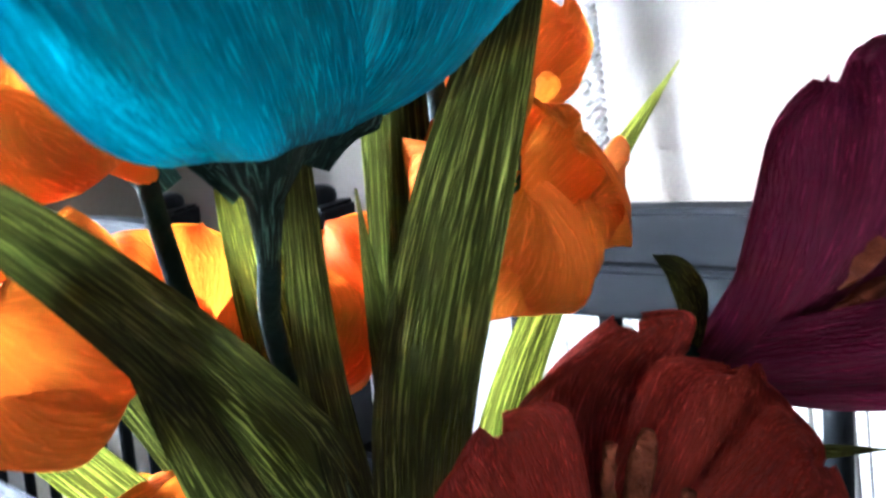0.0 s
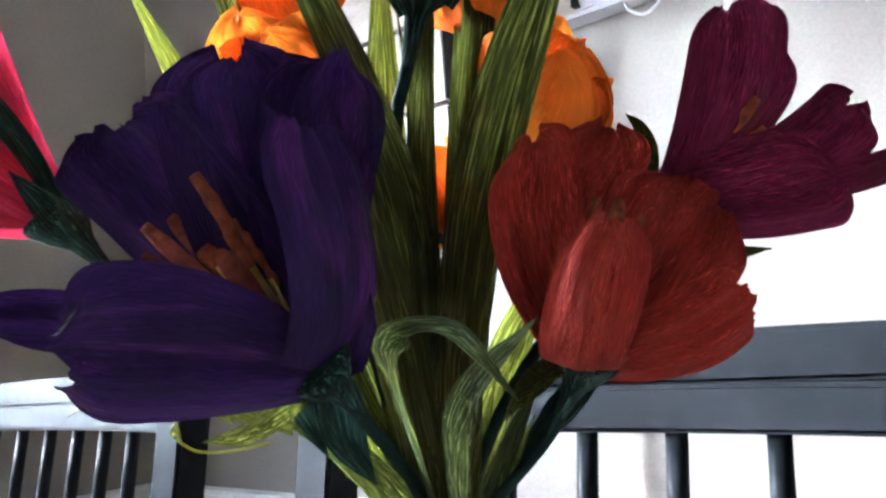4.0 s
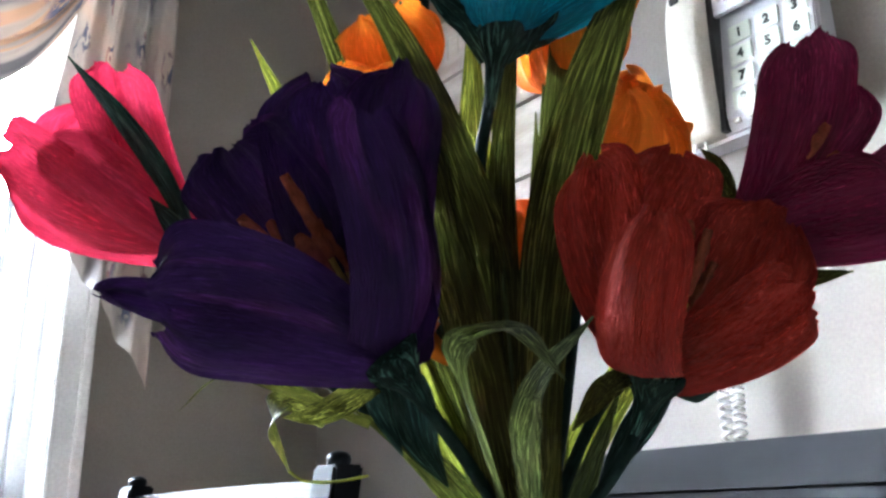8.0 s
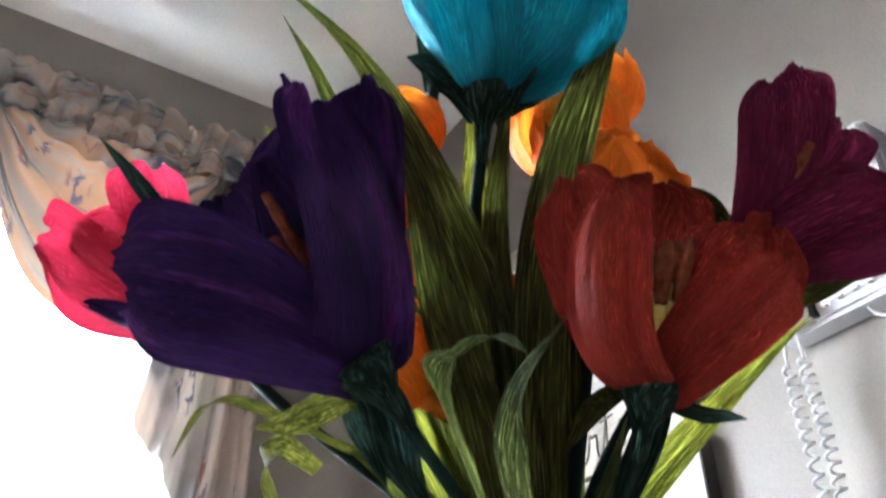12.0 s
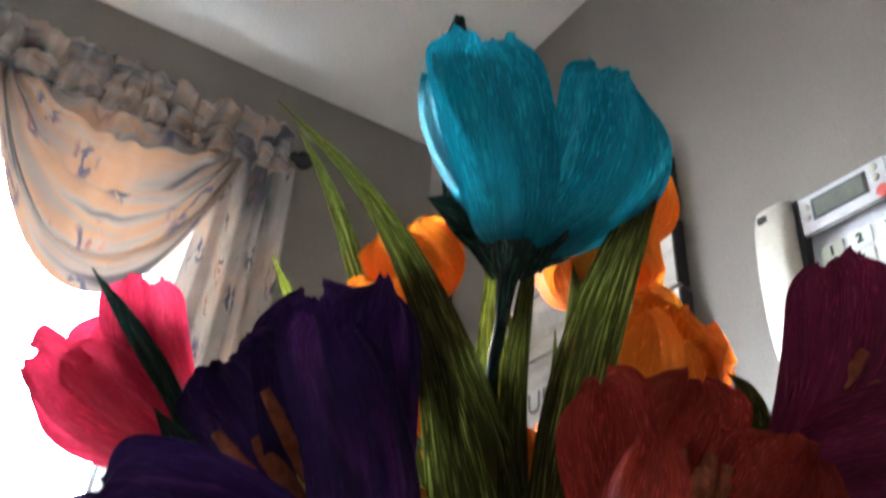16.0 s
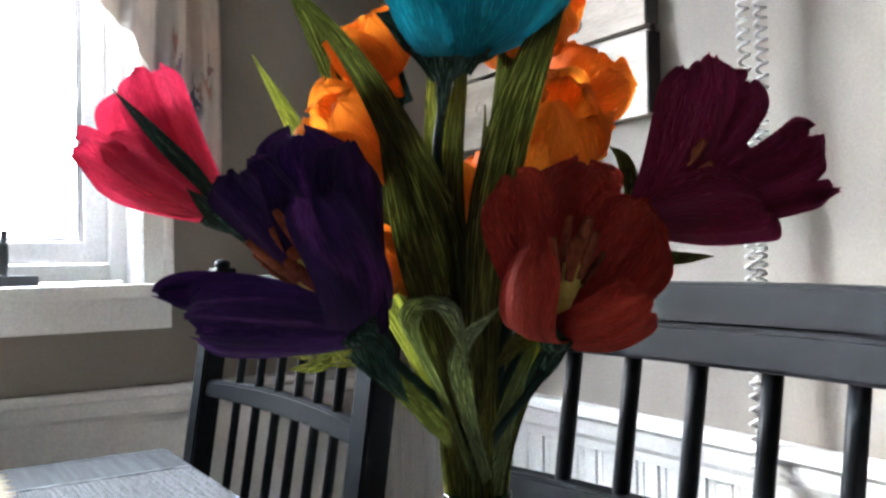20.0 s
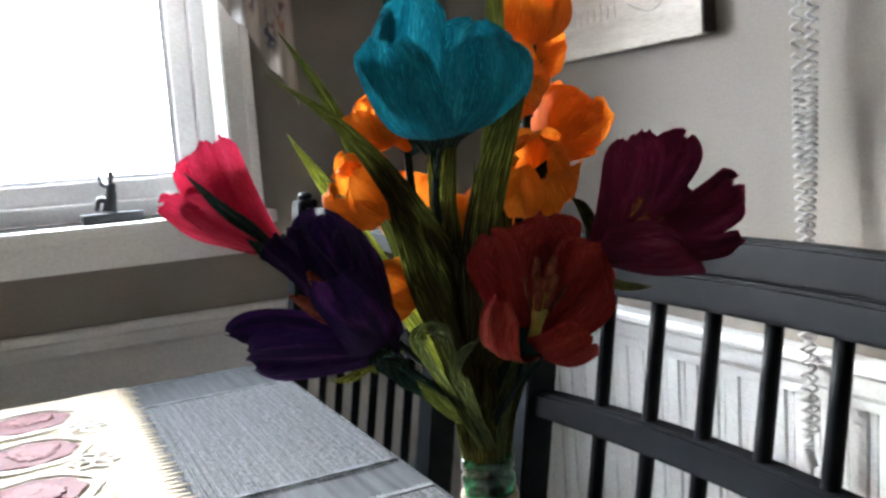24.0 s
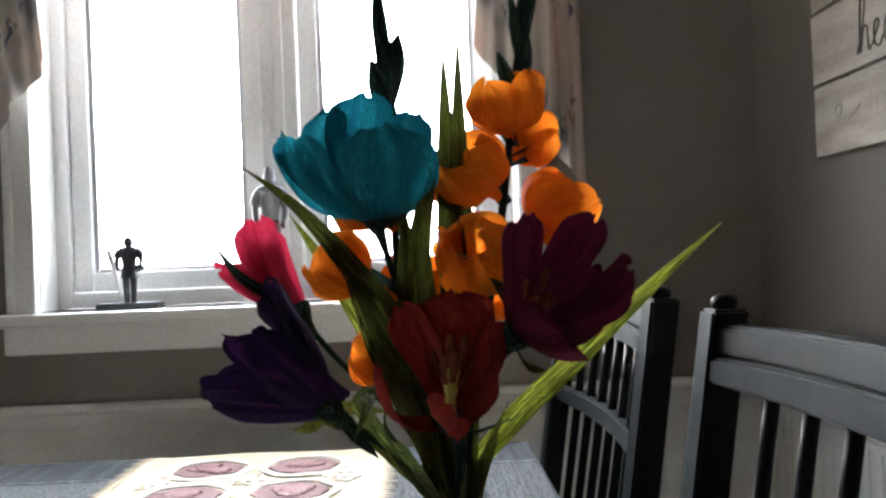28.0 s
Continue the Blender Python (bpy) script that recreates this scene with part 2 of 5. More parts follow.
MAT["rod"] = surface("black_iron_rod", (0.012, 0.012, 0.014), (0.025, 0.025, 0.028), 0.45, 20.0, 0.1, metal=0.5)
MAT["cord"] = surface("grey_cord_plastic", (0.50, 0.49, 0.47), (0.58, 0.57, 0.55), 0.45, 20.0, 0.0)
MAT["twine"] = surface("tan_twine", (0.26, 0.17, 0.10), (0.45, 0.32, 0.2), 0.85, 90.0, 0.9, stretch=(1, 1, 12), fine=260, dist=0.002)
MAT["cream"] = surface("cream_cotton", (0.27, 0.205, 0.13), (0.36, 0.285, 0.19), 0.9, 40.0, 0.6, fine=420)
MAT["rose_deep"] = surface("deep_rose_embroidery", (0.055, 0.012, 0.014), (0.10, 0.026, 0.027), 0.9, 120.0, 0.6, fine=420)
MAT["rose"] = surface("rose_embroidery", (0.085, 0.024, 0.026), (0.15, 0.060, 0.057), 0.9, 90.0, 0.6, fine=420)
MAT["lace"] = surface("lace_thread", (0.74, 0.70, 0.62), (0.84, 0.80, 0.72), 0.9, 80.0, 0.5, fine=420)


def glass_material(name, color, rough, ior=1.45):
    m, nt, b, _ = material(name)
    b.inputs["Base Color"].default_value = (*color, 1)
    b.inputs["Roughness"].default_value, b.inputs["IOR"].default_value, b.inputs["Transmission Weight"].default_value = rough, ior, 1.0
    return m


MAT["pane"] = glass_material("window_glass", (0.97, 0.98, 0.98), 0.0, 1.05)
MAT["bottle_green"] = glass_material("green_glass", (0.02, 0.42, 0.12), 0.03, 1.5)


def curtain_material(name, bands, pale=1.0, peach=1.0, sprig=9.0):
    """Thin printed cloth: pale grey ground, peach bands, scattered dark blue and rust sprigs."""
    m, nt, b, out = material(name)
    v = coords(nt, (1, 1, 1), "UV")
    n1 = node(nt, "ShaderNodeTexVoronoi", Scale=sprig)
    n2 = node(nt, "ShaderNodeTexNoise", Scale=sprig * 3.4, Detail=4.0, Distortion=0.8)
    n3 = node(nt, "ShaderNodeTexNoise", Scale=1.0, Detail=2.0, Distortion=0.5)
    n4 = node(nt, "ShaderNodeTexNoise", Scale=sprig * 0.45, Detail=2.0)
    for n in (n1, n2, n4):
        nt.links.new(v, n.inputs["Vector"])
    nt.links.new(coords(nt, bands, "UV"), n3.inputs["Vector"])
    near = ramp(nt, n1.outputs["Distance"], [(0.26, (1, 1, 1)), (0.44, (0, 0, 0))])
    leafy = ramp(nt, n2.outputs["Fac"], [(0.50, (0, 0, 0)), (0.55, (1, 1, 1))])
    spot = mix(nt, 1.0, near, leafy, "MULTIPLY")
    # darkest stop: slate print bands, also fold shade put into the colour
    base = [(0.34, (0.10, 0.10, 0.11)), (0.40, (0.30, 0.28, 0.27)), (0.47, (0.38, 0.345, 0.31)), (0.53, (0.46, 0.36 - 0.08 * peach, 0.31 - 0.14 * peach)), (0.58, (0.44, 0.36 - 0.09 * peach, 0.31 - 0.15 * peach)), (0.65, (0.33, 0.295, 0.27))]
    ground = ramp(nt, n3.outputs["Fac"], base)
    bloom = ramp(nt, n4.outputs["Fac"], [(0.50, (0.055, 0.065, 0.11)), (0.58, (0.26, 0.12, 0.085))])
    col = mix(nt, spot, mix(nt, 1.0, ground, (pale, pale, pale), "MULTIPLY"), bloom)
    nt.links.new(col, b.inputs["Base Color"])
    b.inputs["Roughness"].default_value = 0.9
    weave = node(nt, "ShaderNodeTexNoise", Scale=140.0, Detail=2.0)
    nt.links.new(v, weave.inputs["Vector"])
    bump(nt, weave.outputs["Fac"], 0.4, 0.002, b)
    tr = nt.nodes.new("ShaderNodeBsdfTranslucent")
    nt.links.new(mix(nt, 1.0, col, (1.0, 0.82, 0.70), "MULTIPLY"), tr.inputs["Color"])
    ms = nt.nodes.new("ShaderNodeMixShader")
    ms.inputs[0].default_value = 0.05
    nt.links.new(b.outputs[0], ms.inputs[1])
    nt.links.new(tr.outputs[0], ms.inputs[2])
    nt.links.new(ms.outputs[0], out.inputs["Surface"])
    return m


MAT["curtain"] = curtain_material("printed_voile", (12.0, 1.5, 1.0), 0.58, 0.85, 6.0)
MAT["tail_print"] = curtain_material("tail_voile", (0.9, 2.2, 1.0), 0.80, 0.12, 7.0)
MAT["gathered"] = curtain_material("gathered_voile", (20.0, 2.5, 1.0), 0.78, 0.3, 14.0)


def woven_material():
    """Ribbed placemat weave: dark and pale threads crossing."""
    m, nt, b, _ = material("grey_woven_mat")
    v = coords(nt, (1, 1, 1))
    w1, w2 = node(nt, "ShaderNodeTexWave", Scale=120.0, Distortion=2.2, Detail=2.0), node(nt, "ShaderNodeTexWave", Scale=75.0, Distortion=3.0, Detail=2.0)
    w1.bands_direction, w2.bands_direction = "X", "Y"
    n1 = node(nt, "ShaderNodeTexNoise", Scale=7.0, Detail=5.0)
    mp = coords(nt, (9.0, 0.7, 1.0))
    nt.links.new(mp, n1.inputs["Vector"])
    nt.links.new(v, w1.inputs["Vector"])
    nt.links.new(v, w2.inputs["Vector"])
    h = mix(nt, 0.42, w1.outputs["Color"], w2.outputs["Color"])
    col = ramp(nt, h, [(0.22, (0.012, 0.012, 0.013)), (0.55, (0.10, 0.101, 0.104)), (0.85, (0.20, 0.202, 0.206))])
    broad = ramp(nt, n1.outputs["Fac"], [(0.38, (0.45,) * 3), (0.62, (1.0,) * 3)])
    nt.links.new(mix(nt, 1.0, col, broad, "MULTIPLY"), b.inputs["Base Color"])
    b.inputs["Roughness"].default_value = 0.9
    b.inputs["Specular IOR Level"].default_value = 0.0
    bump(nt, h, 0.7, 0.0015, b)
    return m


MAT["woven"] = woven_material()
MAT["rib"] = surface("grey_woven_cord", (0.034, 0.034, 0.036), (0.165, 0.166, 0.170), 0.9, 60.0, 0.8, stretch=(3.0, 5.0, 1.0), fine=330, dist=0.001, spec=0.0)
MAT["hem"] = surface("grey_cotton_cord", (0.06, 0.061, 0.064), (0.16, 0.162, 0.168), 0.9, 60.0, 0.6, fine=400, spec=0.0)


def backdrop_material():
    m, nt, b, out = material("bright_overcast_sky")
    e = nt.nodes.new("ShaderNodeEmission")
    e.inputs["Color"].default_value, e.inputs["Strength"].default_value = (1.0, 0.99, 0.97, 1), 3.0
    nt.links.new(e.outputs[0], out.inputs["Surface"])
    return m


MAT["backdrop"] = backdrop_material()

# ---- mesh helpers ----


def link(name, bm, mat, smooth=False):
    me = bpy.data.meshes.new(name)
    bm.normal_update()
    bm.to_mesh(me)
    bm.free()
    if smooth:
        me.shade_smooth()
    me.materials.append(MAT[mat] if isinstance(mat, str) else mat)
    return new(name, me)


def thing(name, place, label, category, group="", kind=""):
    ob = new(name)
    ob.empty_display_size = 0.02
    ob.location = place
    return tagged(ob, label, category, group, kind)


def part(name, bm, mat, parent, label="", smooth=False, category="", kind=""):
    """One mesh under a thing or a part. Its points are in the world's metres, or in the parent's own when that stands at 0."""
    ob = link(name, bm, mat, smooth)
    ob.parent = parent
    top = parent
    while top.parent:
        top = top.parent
    ob.matrix_parent_inverse = Matrix.Translation(top.location).inverted() if parent is top else Matrix.Identity(4)
    return tagged(ob, label, category, "", kind)


def box(bm, x0, y0, z0, x1, y1, z1, bevel=0.0):
    vs = bmesh.ops.create_cube(bm, size=1)["verts"]
    bmesh.ops.transform(bm, matrix=Matrix.LocRotScale(((x0 + x1) / 2, (y0 + y1) / 2, (z0 + z1) / 2), None, (abs(x1 - x0), abs(y1 - y0), abs(z1 - z0))), verts=vs)
    if bevel:
        es = {e for v in vs for e in v.link_edges}
        bmesh.ops.bevel(bm, geom=list(es), offset=bevel, segments=2, affect="EDGES", profile=0.7)
    return bm


def boxed(*a, bevel=0.0):
    return box(bmesh.new(), *a, bevel=bevel)


def spline(points, n):
    """A smooth line through the points."""
    p = [Vector(q) for q in points]
    p = [p[0] * 2 - p[1], *p, p[-1] * 2 - p[-2]]
    out = []
    for i in range(n + 1):
        s = i / n * (len(p) - 3)
        k = min(int(s), len(p) - 4)
        t = s - k
        a, b, c, d = p[k : k + 4]
        out.append(0.5 * ((2 * b) + (c - a) * t + (2 * a - 5 * b + 4 * c - d) * t * t + (3 * b - a - 3 * c + d) * t**3))
    return out


def tube(points, radius, n=16, sides=8, bm=None, taper=None, closed_ends=True):
    bm = bm or bmesh.new()
    line = spline(points, n)
    rings, side = [], None
    for i, q in enumerate(line):
        t = (line[min(i + 1, n)] - line[max(i - 1, 0)]).normalized()
        side = t.orthogonal().normalized() if side is None else (side - t * side.dot(t)).normalized()
        other = t.cross(side)
        r = radius if taper is None else taper(i / n)
        rings.append([bm.verts.new(q + (side * math.cos(a) + other * math.sin(a)) * r) for a in (2 * math.pi * k / sides for k in range(sides))])
    for a, b in zip(rings, rings[1:]):
        for k in range(sides):
            bm.faces.new((a[k], a[(k + 1) % sides], b[(k + 1) % sides], b[k]))
    if closed_ends:
        bm.faces.new(rings[0][::-1])
        bm.faces.new(rings[-1])
    return bm


def lathe(profile, centre, sides=32, bm=None):
    """A turned form: (radius, z) pairs from bottom to top."""
    bm = bm or bmesh.new()
    uv = bm.loops.layers.uv.verify()
    rings = [[bm.verts.new((centre[0] + r * math.cos(2 * math.pi * k / sides), centre[1] + r * math.sin(2 * math.pi * k / sides), centre[2] + z)) for k in range(sides)] for r, z in profile]
    for i, (a, b) in enumerate(zip(rings, rings[1:])):
        for k in range(sides):
            f = bm.faces.new((a[k], a[(k + 1) % sides], b[(k + 1) % sides], b[k]))
            for lp, (du, dv) in zip(f.loops, ((0, 0), (0, 1), (1, 1), (1, 0))):
                lp[uv].uv = ((i + du) / len(profile), (k + dv) / sides)
    bm.faces.new(rings[0][::-1])
    bm.faces.new(rings[-1])
    return bm


def sheet(rows, bm=None):
    """A grid of points as one sheet, with UVs: first along the rows, second across."""
    bm = bm or bmesh.new()
    uv = bm.loops.layers.uv.verify()
    vs = [[bm.verts.new(q) for q in row] for row in rows]
    nu, nv = len(rows) - 1, len(rows[0]) - 1
    for i in range(nu):
        for j in range(nv):
            f = bm.faces.new((vs[i][j], vs[i + 1][j], vs[i + 1][j + 1], vs[i][j + 1]))
            for lp, (a, b) in zip(f.loops, ((i, j), (i + 1, j), (i + 1, j + 1), (i, j + 1))):
                lp[uv].uv = (a / nu, b / nv)
    return bm


def text_part(name, words, size, m, mat, parent, label="", thick=0.0004, shear=0.0, bold=0.0):
    """Flat lettering, turned into a mesh, under a thing."""
    cu = bpy.data.curves.new(name, "FONT")
    cu.body, cu.size, cu.align_x, cu.align_y, cu.extrude, cu.shear, cu.offset, cu.resolution_u = words, size, "CENTER", "CENTER", thick, shear, bold, 3
    tmp = bpy.data.objects.new(name, cu)
    me = bpy.data.meshes.new_from_object(tmp)
    bpy.data.objects.remove(tmp)
    me.transform(m)
    me.materials.clear()
    me.materials.append(MAT[mat])
    ob = new(name, me)
    ob.parent = parent
    top = parent
    while top.parent:
        top = top.parent
    ob.matrix_parent_inverse = Matrix.Translation(top.location).inverted() if parent is top else Matrix.Identity(4)
    return tagged(ob, label)

# ---- the room ----
NORTH, EAST, WEST, SOUTH, CEIL = 1.53, 0.892, -1.75, -1.65, 2.40
OX0, OX1, OZ0, OZ1 = -0.645, 0.375, 1.0, 2.12

tagged(link("floor", boxed(WEST - 0.2, SOUTH - 0.2, -0.1, EAST + 0.2, NORTH + 0.2, 0), "floor"), "brown wooden floor boards under the dining table", "floor", kind="structure")
tagged(link("ceiling", boxed(WEST - 0.2, SOUTH - 0.2, CEIL, EAST + 0.2, NORTH + 0.2, CEIL + 0.1), "ceiling"), "plain off-white painted ceiling over the dining corner", "ceiling", kind="structure")
bm = bmesh.new()
for a in ((WEST, NORTH, 0, OX0, NORTH + 0.16, CEIL), (OX1, NORTH, 0, EAST, NORTH + 0.16, CEIL), (OX0, NORTH, 0, OX1, NORTH + 0.16, OZ0), (OX0, NORTH, OZ1, OX1, NORTH + 0.16, CEIL)):
    box(bm, *a)
tagged(link("wall_north", bm, "wall"), "taupe painted wall with a white window in it", "wall", kind="structure")
tagged(link("wall_east", boxed(EAST, SOUTH - 0.16, 0, EAST + 0.16, NORTH + 0.16, CEIL), "wall"), "taupe painted wall behind the dining chairs", "wall", kind="structure")
# unseen walls close the room, set near to bounce light onto the flowers
tagged(link("wall_west", boxed(WEST - 0.16, SOUTH - 0.16, 0, WEST, NORTH + 0.16, CEIL), "unseen_wall"), "unseen beige wall, set close to bounce light", "wall", kind="structure")
tagged(link("wall_south", boxed(WEST, SOUTH - 0.16, 0, EAST, SOUTH, CEIL), "unseen_wall"), "unseen beige wall, set close to bounce light", "wall", kind="structure")
bm = boxed(-12, 8.0, -1.5, 12, 8.05, 3.2)
tagged(link("backdrop", bm, "backdrop"), "white overcast sky outside the window", "sky", kind="structure")
bm = boxed(-12, NORTH + 0.3, -0.3, 12, 8.0, -0.2)
tagged(link("ground", bm, "outside"), "pale ground outside the window", "ground", kind="structure")

# window with two sashes
win = thing("window_1", (-0.135, NORTH, OZ0), "white vinyl double window blown out by daylight", "window", kind="structure")
FY = NORTH + 0.085


def frame_ring(x0, x1, z0, z1, w, y0, y1, bev=0.004):
    bm = bmesh.new()
    box(bm, x0, y0, z0, x0 + w, y1, z1, bev)
    box(bm, x1 - w, y0, z0, x1, y1, z1, bev)
    box(bm, x0 + w, y0 + 0.001, z0, x1 - w, y1 - 0.001, z0 + w, bev)
    box(bm, x0 + w, y0 + 0.001, z1 - w, x1 - w, y1 - 0.001, z1, bev)
    return bm


part("window_frame", frame_ring(OX0 + 0.002, OX1 - 0.002, OZ0 + 0.003, OZ1 - 0.002, 0.034, FY, FY + 0.07), "vinyl", win)
part("mullion", boxed(-0.178, FY - 0.012, OZ0 + 0.036, -0.098, FY + 0.066, OZ1 - 0.036, bevel=0.004), "vinyl", win)
part("mullion_bead", boxed(-0.150, FY - 0.020, OZ0 + 0.036, -0.126, FY - 0.012, OZ1 - 0.036, bevel=0.003), "vinyl", win)
for x0, x1 in ((OX0 + 0.037, -0.180), (-0.096, OX1 - 0.037)):
    sash = part("sash", frame_ring(x0, x1, OZ0 + 0.038, OZ1 - 0.038, 0.042, FY + 0.012, FY + 0.055), "vinyl", win)
    part("glazing_bead", frame_ring(x0 + 0.042, x1 - 0.042, OZ0 + 0.080, OZ1 - 0.080, 0.009, FY + 0.024, FY + 0.046, 0.002), "phone_grey", sash)
    for gx in (x0 + 0.0505, x1 - 0.0527):
        part("gasket", boxed(gx, FY + 0.0215, OZ0 + 0.090, gx + 0.0022, FY + 0.0236, OZ1 - 0.090), "ink", sash, "thin dark glazing gasket")
    pane = part("pane", boxed(x0 + 0.046, FY + 0.032, OZ0 + 0.084, x1 - 0.046, FY + 0.036, OZ1 - 0.084), "pane", sash)
    pane.visible_shadow = False
part("jamb", boxed(OX1 - 0.006, NORTH - 0.001, OZ0 + 0.002, OX1 + 0.003, FY, OZ1), "white", win)
part("jamb", boxed(OX0 - 0.003, NORTH - 0.001, OZ0 + 0.002, OX0 + 0.006, FY, OZ1), "white", win)
for x0, x1 in ((OX1 - 0.004, OX1 + 0.056), (OX0 - 0.056, OX0 + 0.004)):
    cs = part("casing", boxed(x0, NORTH - 0.018, OZ0 - 0.001, x1, NORTH + 0.002, OZ1 + 0.06, bevel=0.004), "white", win)
    inner = x0 if x0 > 0 else x1 - 0.012
    outer = x1 - 0.018 if x0 > 0 else x0
    part("casing_bead", boxed(outer, NORTH - 0.026, OZ0 + 0.002, outer + 0.018, NORTH - 0.018, OZ1 + 0.058, bevel=0.004), "white", cs)
    part("casing_bead", boxed(inner + 0.004, NORTH - 0.022, OZ0 + 0.002, inner + 0.012, NORTH - 0.018, OZ1 + 0.058, bevel=0.002), "white", cs)
part("casing", boxed(OX0 + 0.004, NORTH - 0.018, OZ1, OX1 - 0.004, NORTH + 0.002, OZ1 + 0.06, bevel=0.004), "white", win)
part("window_sill", boxed(OX0 - 0.085, NORTH - 0.058, OZ0 - 0.026, OX1 + 0.072, FY + 0.002, OZ0, bevel=0.006), "white", win)
part("apron", boxed(OX0 - 0.065, NORTH - 0.020, OZ0 - 0.085, OX1 + 0.052, NORTH + 0.002, OZ0 - 0.026, bevel=0.004), "white", win)

# chair rail and beadboard
RAIL = 0.808


def moulding(along, a0, a1, wall_at, sign):
    """The rail's profile, drawn along a wall."""
    prof = [(0, 0), (0.030, 0), (0.034, -0.006), (0.034, -0.014), (0.026, -0.020), (0.024, -0.030), (0.020, -0.044), (0.014, -0.052), (0.012, -0.066), (0, -0.066)]
    bm = bmesh.new()
    ends = []
    for a in (a0, a1):
        ends.append([bm.verts.new((a, wall_at - d, RAIL + z) if along == "x" else (wall_at - d, a, RAIL + z)) for d, z in prof])
    n = len(prof)
    for k in range(n):
        bm.faces.new((ends[0][k], ends[1][k], ends[1][(k + 1) % n], ends[0][(k + 1) % n]))
    bm.faces.new(ends[0][::-1])
    bm.faces.new(ends[1])
    bmesh.ops.recalc_face_normals(bm, faces=bm.faces)
    return bm


tagged(link("trim_north", moulding("x", WEST, EAST, NORTH, 1), "white"), "white moulded chair rail along the window wall", "chair rail", kind="structure")
tagged(link("trim_east", moulding("y", SOUTH, NORTH - 0.034, EAST, 1), "white"), "white moulded chair rail behind the chairs", "chair rail", kind="structure")
tagged(link("baseboard", boxed(WEST, NORTH - 0.016, 0, EAST - 0.016, NORTH + 0.002, 0.12, bevel=0.004), "white"), "white painted baseboard", "baseboard", kind="structure")
tagged(link("baseboard", boxed(EAST - 0.016, SOUTH, 0, EAST + 0.002, NORTH, 0.12, bevel=0.004), "white"), "white painted baseboard", "baseboard", kind="structure")

# ---- dining table ----
TX0, TX1, TY0, TY1, TZ = -0.62, 0.340, -0.72, 1.245, 0.75
table = thing("dining_table", ((TX0 + TX1) / 2, (TY0 + TY1) / 2, 0), "long grey painted wooden dining table", "table")
part("tabletop", boxed(TX0, TY0, TZ - 0.030, TX1, TY1, TZ, bevel=0.005), "table", table)
bm = bmesh.new()
for a in ((TX0 + 0.05, TY0 + 0.05, TX1 - 0.05, TY0 + 0.07), (TX0 + 0.05, TY1 - 0.07, TX1 - 0.05, TY1 - 0.05), (TX0 + 0.05, TY0 + 0.07, TX0 + 0.07, TY1 - 0.07), (TX1 - 0.07, TY0 + 0.07, TX1 - 0.05, TY1 - 0.07)):
    box(bm, a[0], a[1], TZ - 0.12, a[2], a[3], TZ - 0.030)
part("table_apron", bm, "table", table)
for x in (TX0 + 0.06, TX1 - 0.125):
    for y in (TY0 + 0.06, TY1 - 0.125):
        part("leg", boxed(x, y, 0, x + 0.065, y + 0.065, TZ - 0.030, bevel=0.005), "table", table)

# woven placemats
def placemat(x0, x1, y0, y1):
    """A woven field between two corded hems, with short thread ends."""
    m = thing("placemat", ((x0 + x1) / 2, (y0 + y1) / 2, TZ), "grey ribbed woven placemat lying on the table", "placemat", "placemats on the table")
    part("weave", boxed(x0, y0 + 0.008, TZ, x1, y1 - 0.008, TZ + 0.0018, bevel=0.0008), "woven", m)
    bm = bmesh.new()
    n = int((x1 - x0) / 0.0042)
    for k in range(n):
        x, h = x0 + 0.0021 + 0.0042 * k, 0.0007 + 0.0003 * math.sin(k * 2.7)
        rows = []
        for q in range(19):
            y = y0 + 0.008 + (y1 - y0 - 0.016) * q / 18
            w = 0.0003 * math.sin(q * 1.7 + k)
            rows.append([(x - 0.0017 + w, y, TZ + 0.0018), (x + w, y, TZ + 0.0018 + h), (x + 0.0017 + w, y, TZ + 0.0018)])
        sheet(rows, bm)
    part("ribs", bm, "rib", m, kind="stuff")
    for y, d in ((y0, -1), (y1, 1)):
        part("hem", boxed(x0, y - 0.0078 if d > 0 else y, TZ, x1, y if d > 0 else y + 0.0078, TZ + 0.0034, bevel=0.0012), "hem", m, "darker corded hem")
        bm = bmesh.new()
        for k in range(int((x1 - x0) / 0.004)):
            x = x0 + 0.002 + 0.004 * k
            w = 0.002 * math.sin(k * 1.9)
            tube([(x, y, TZ + 0.0016), (x + w * 0.5, y + d * 0.004, TZ + 0.0015), (x + w, y + d * (0.007 + 0.001 * math.sin(k * 3.1)), TZ + 0.0010)], 0.0008, 3, 4, bm)
        part("fringe", bm, "hem", m, kind="stuff")


for y0, y1 in ((0.674, 1.095), (0.150, 0.588)):
    placemat(0.020, TX1 - 0.006, y0, y1)
for y0, y1 in ((0.674, 1.095), (0.150, 0.588)):
    placemat(-0.600, -0.300, y0, y1)

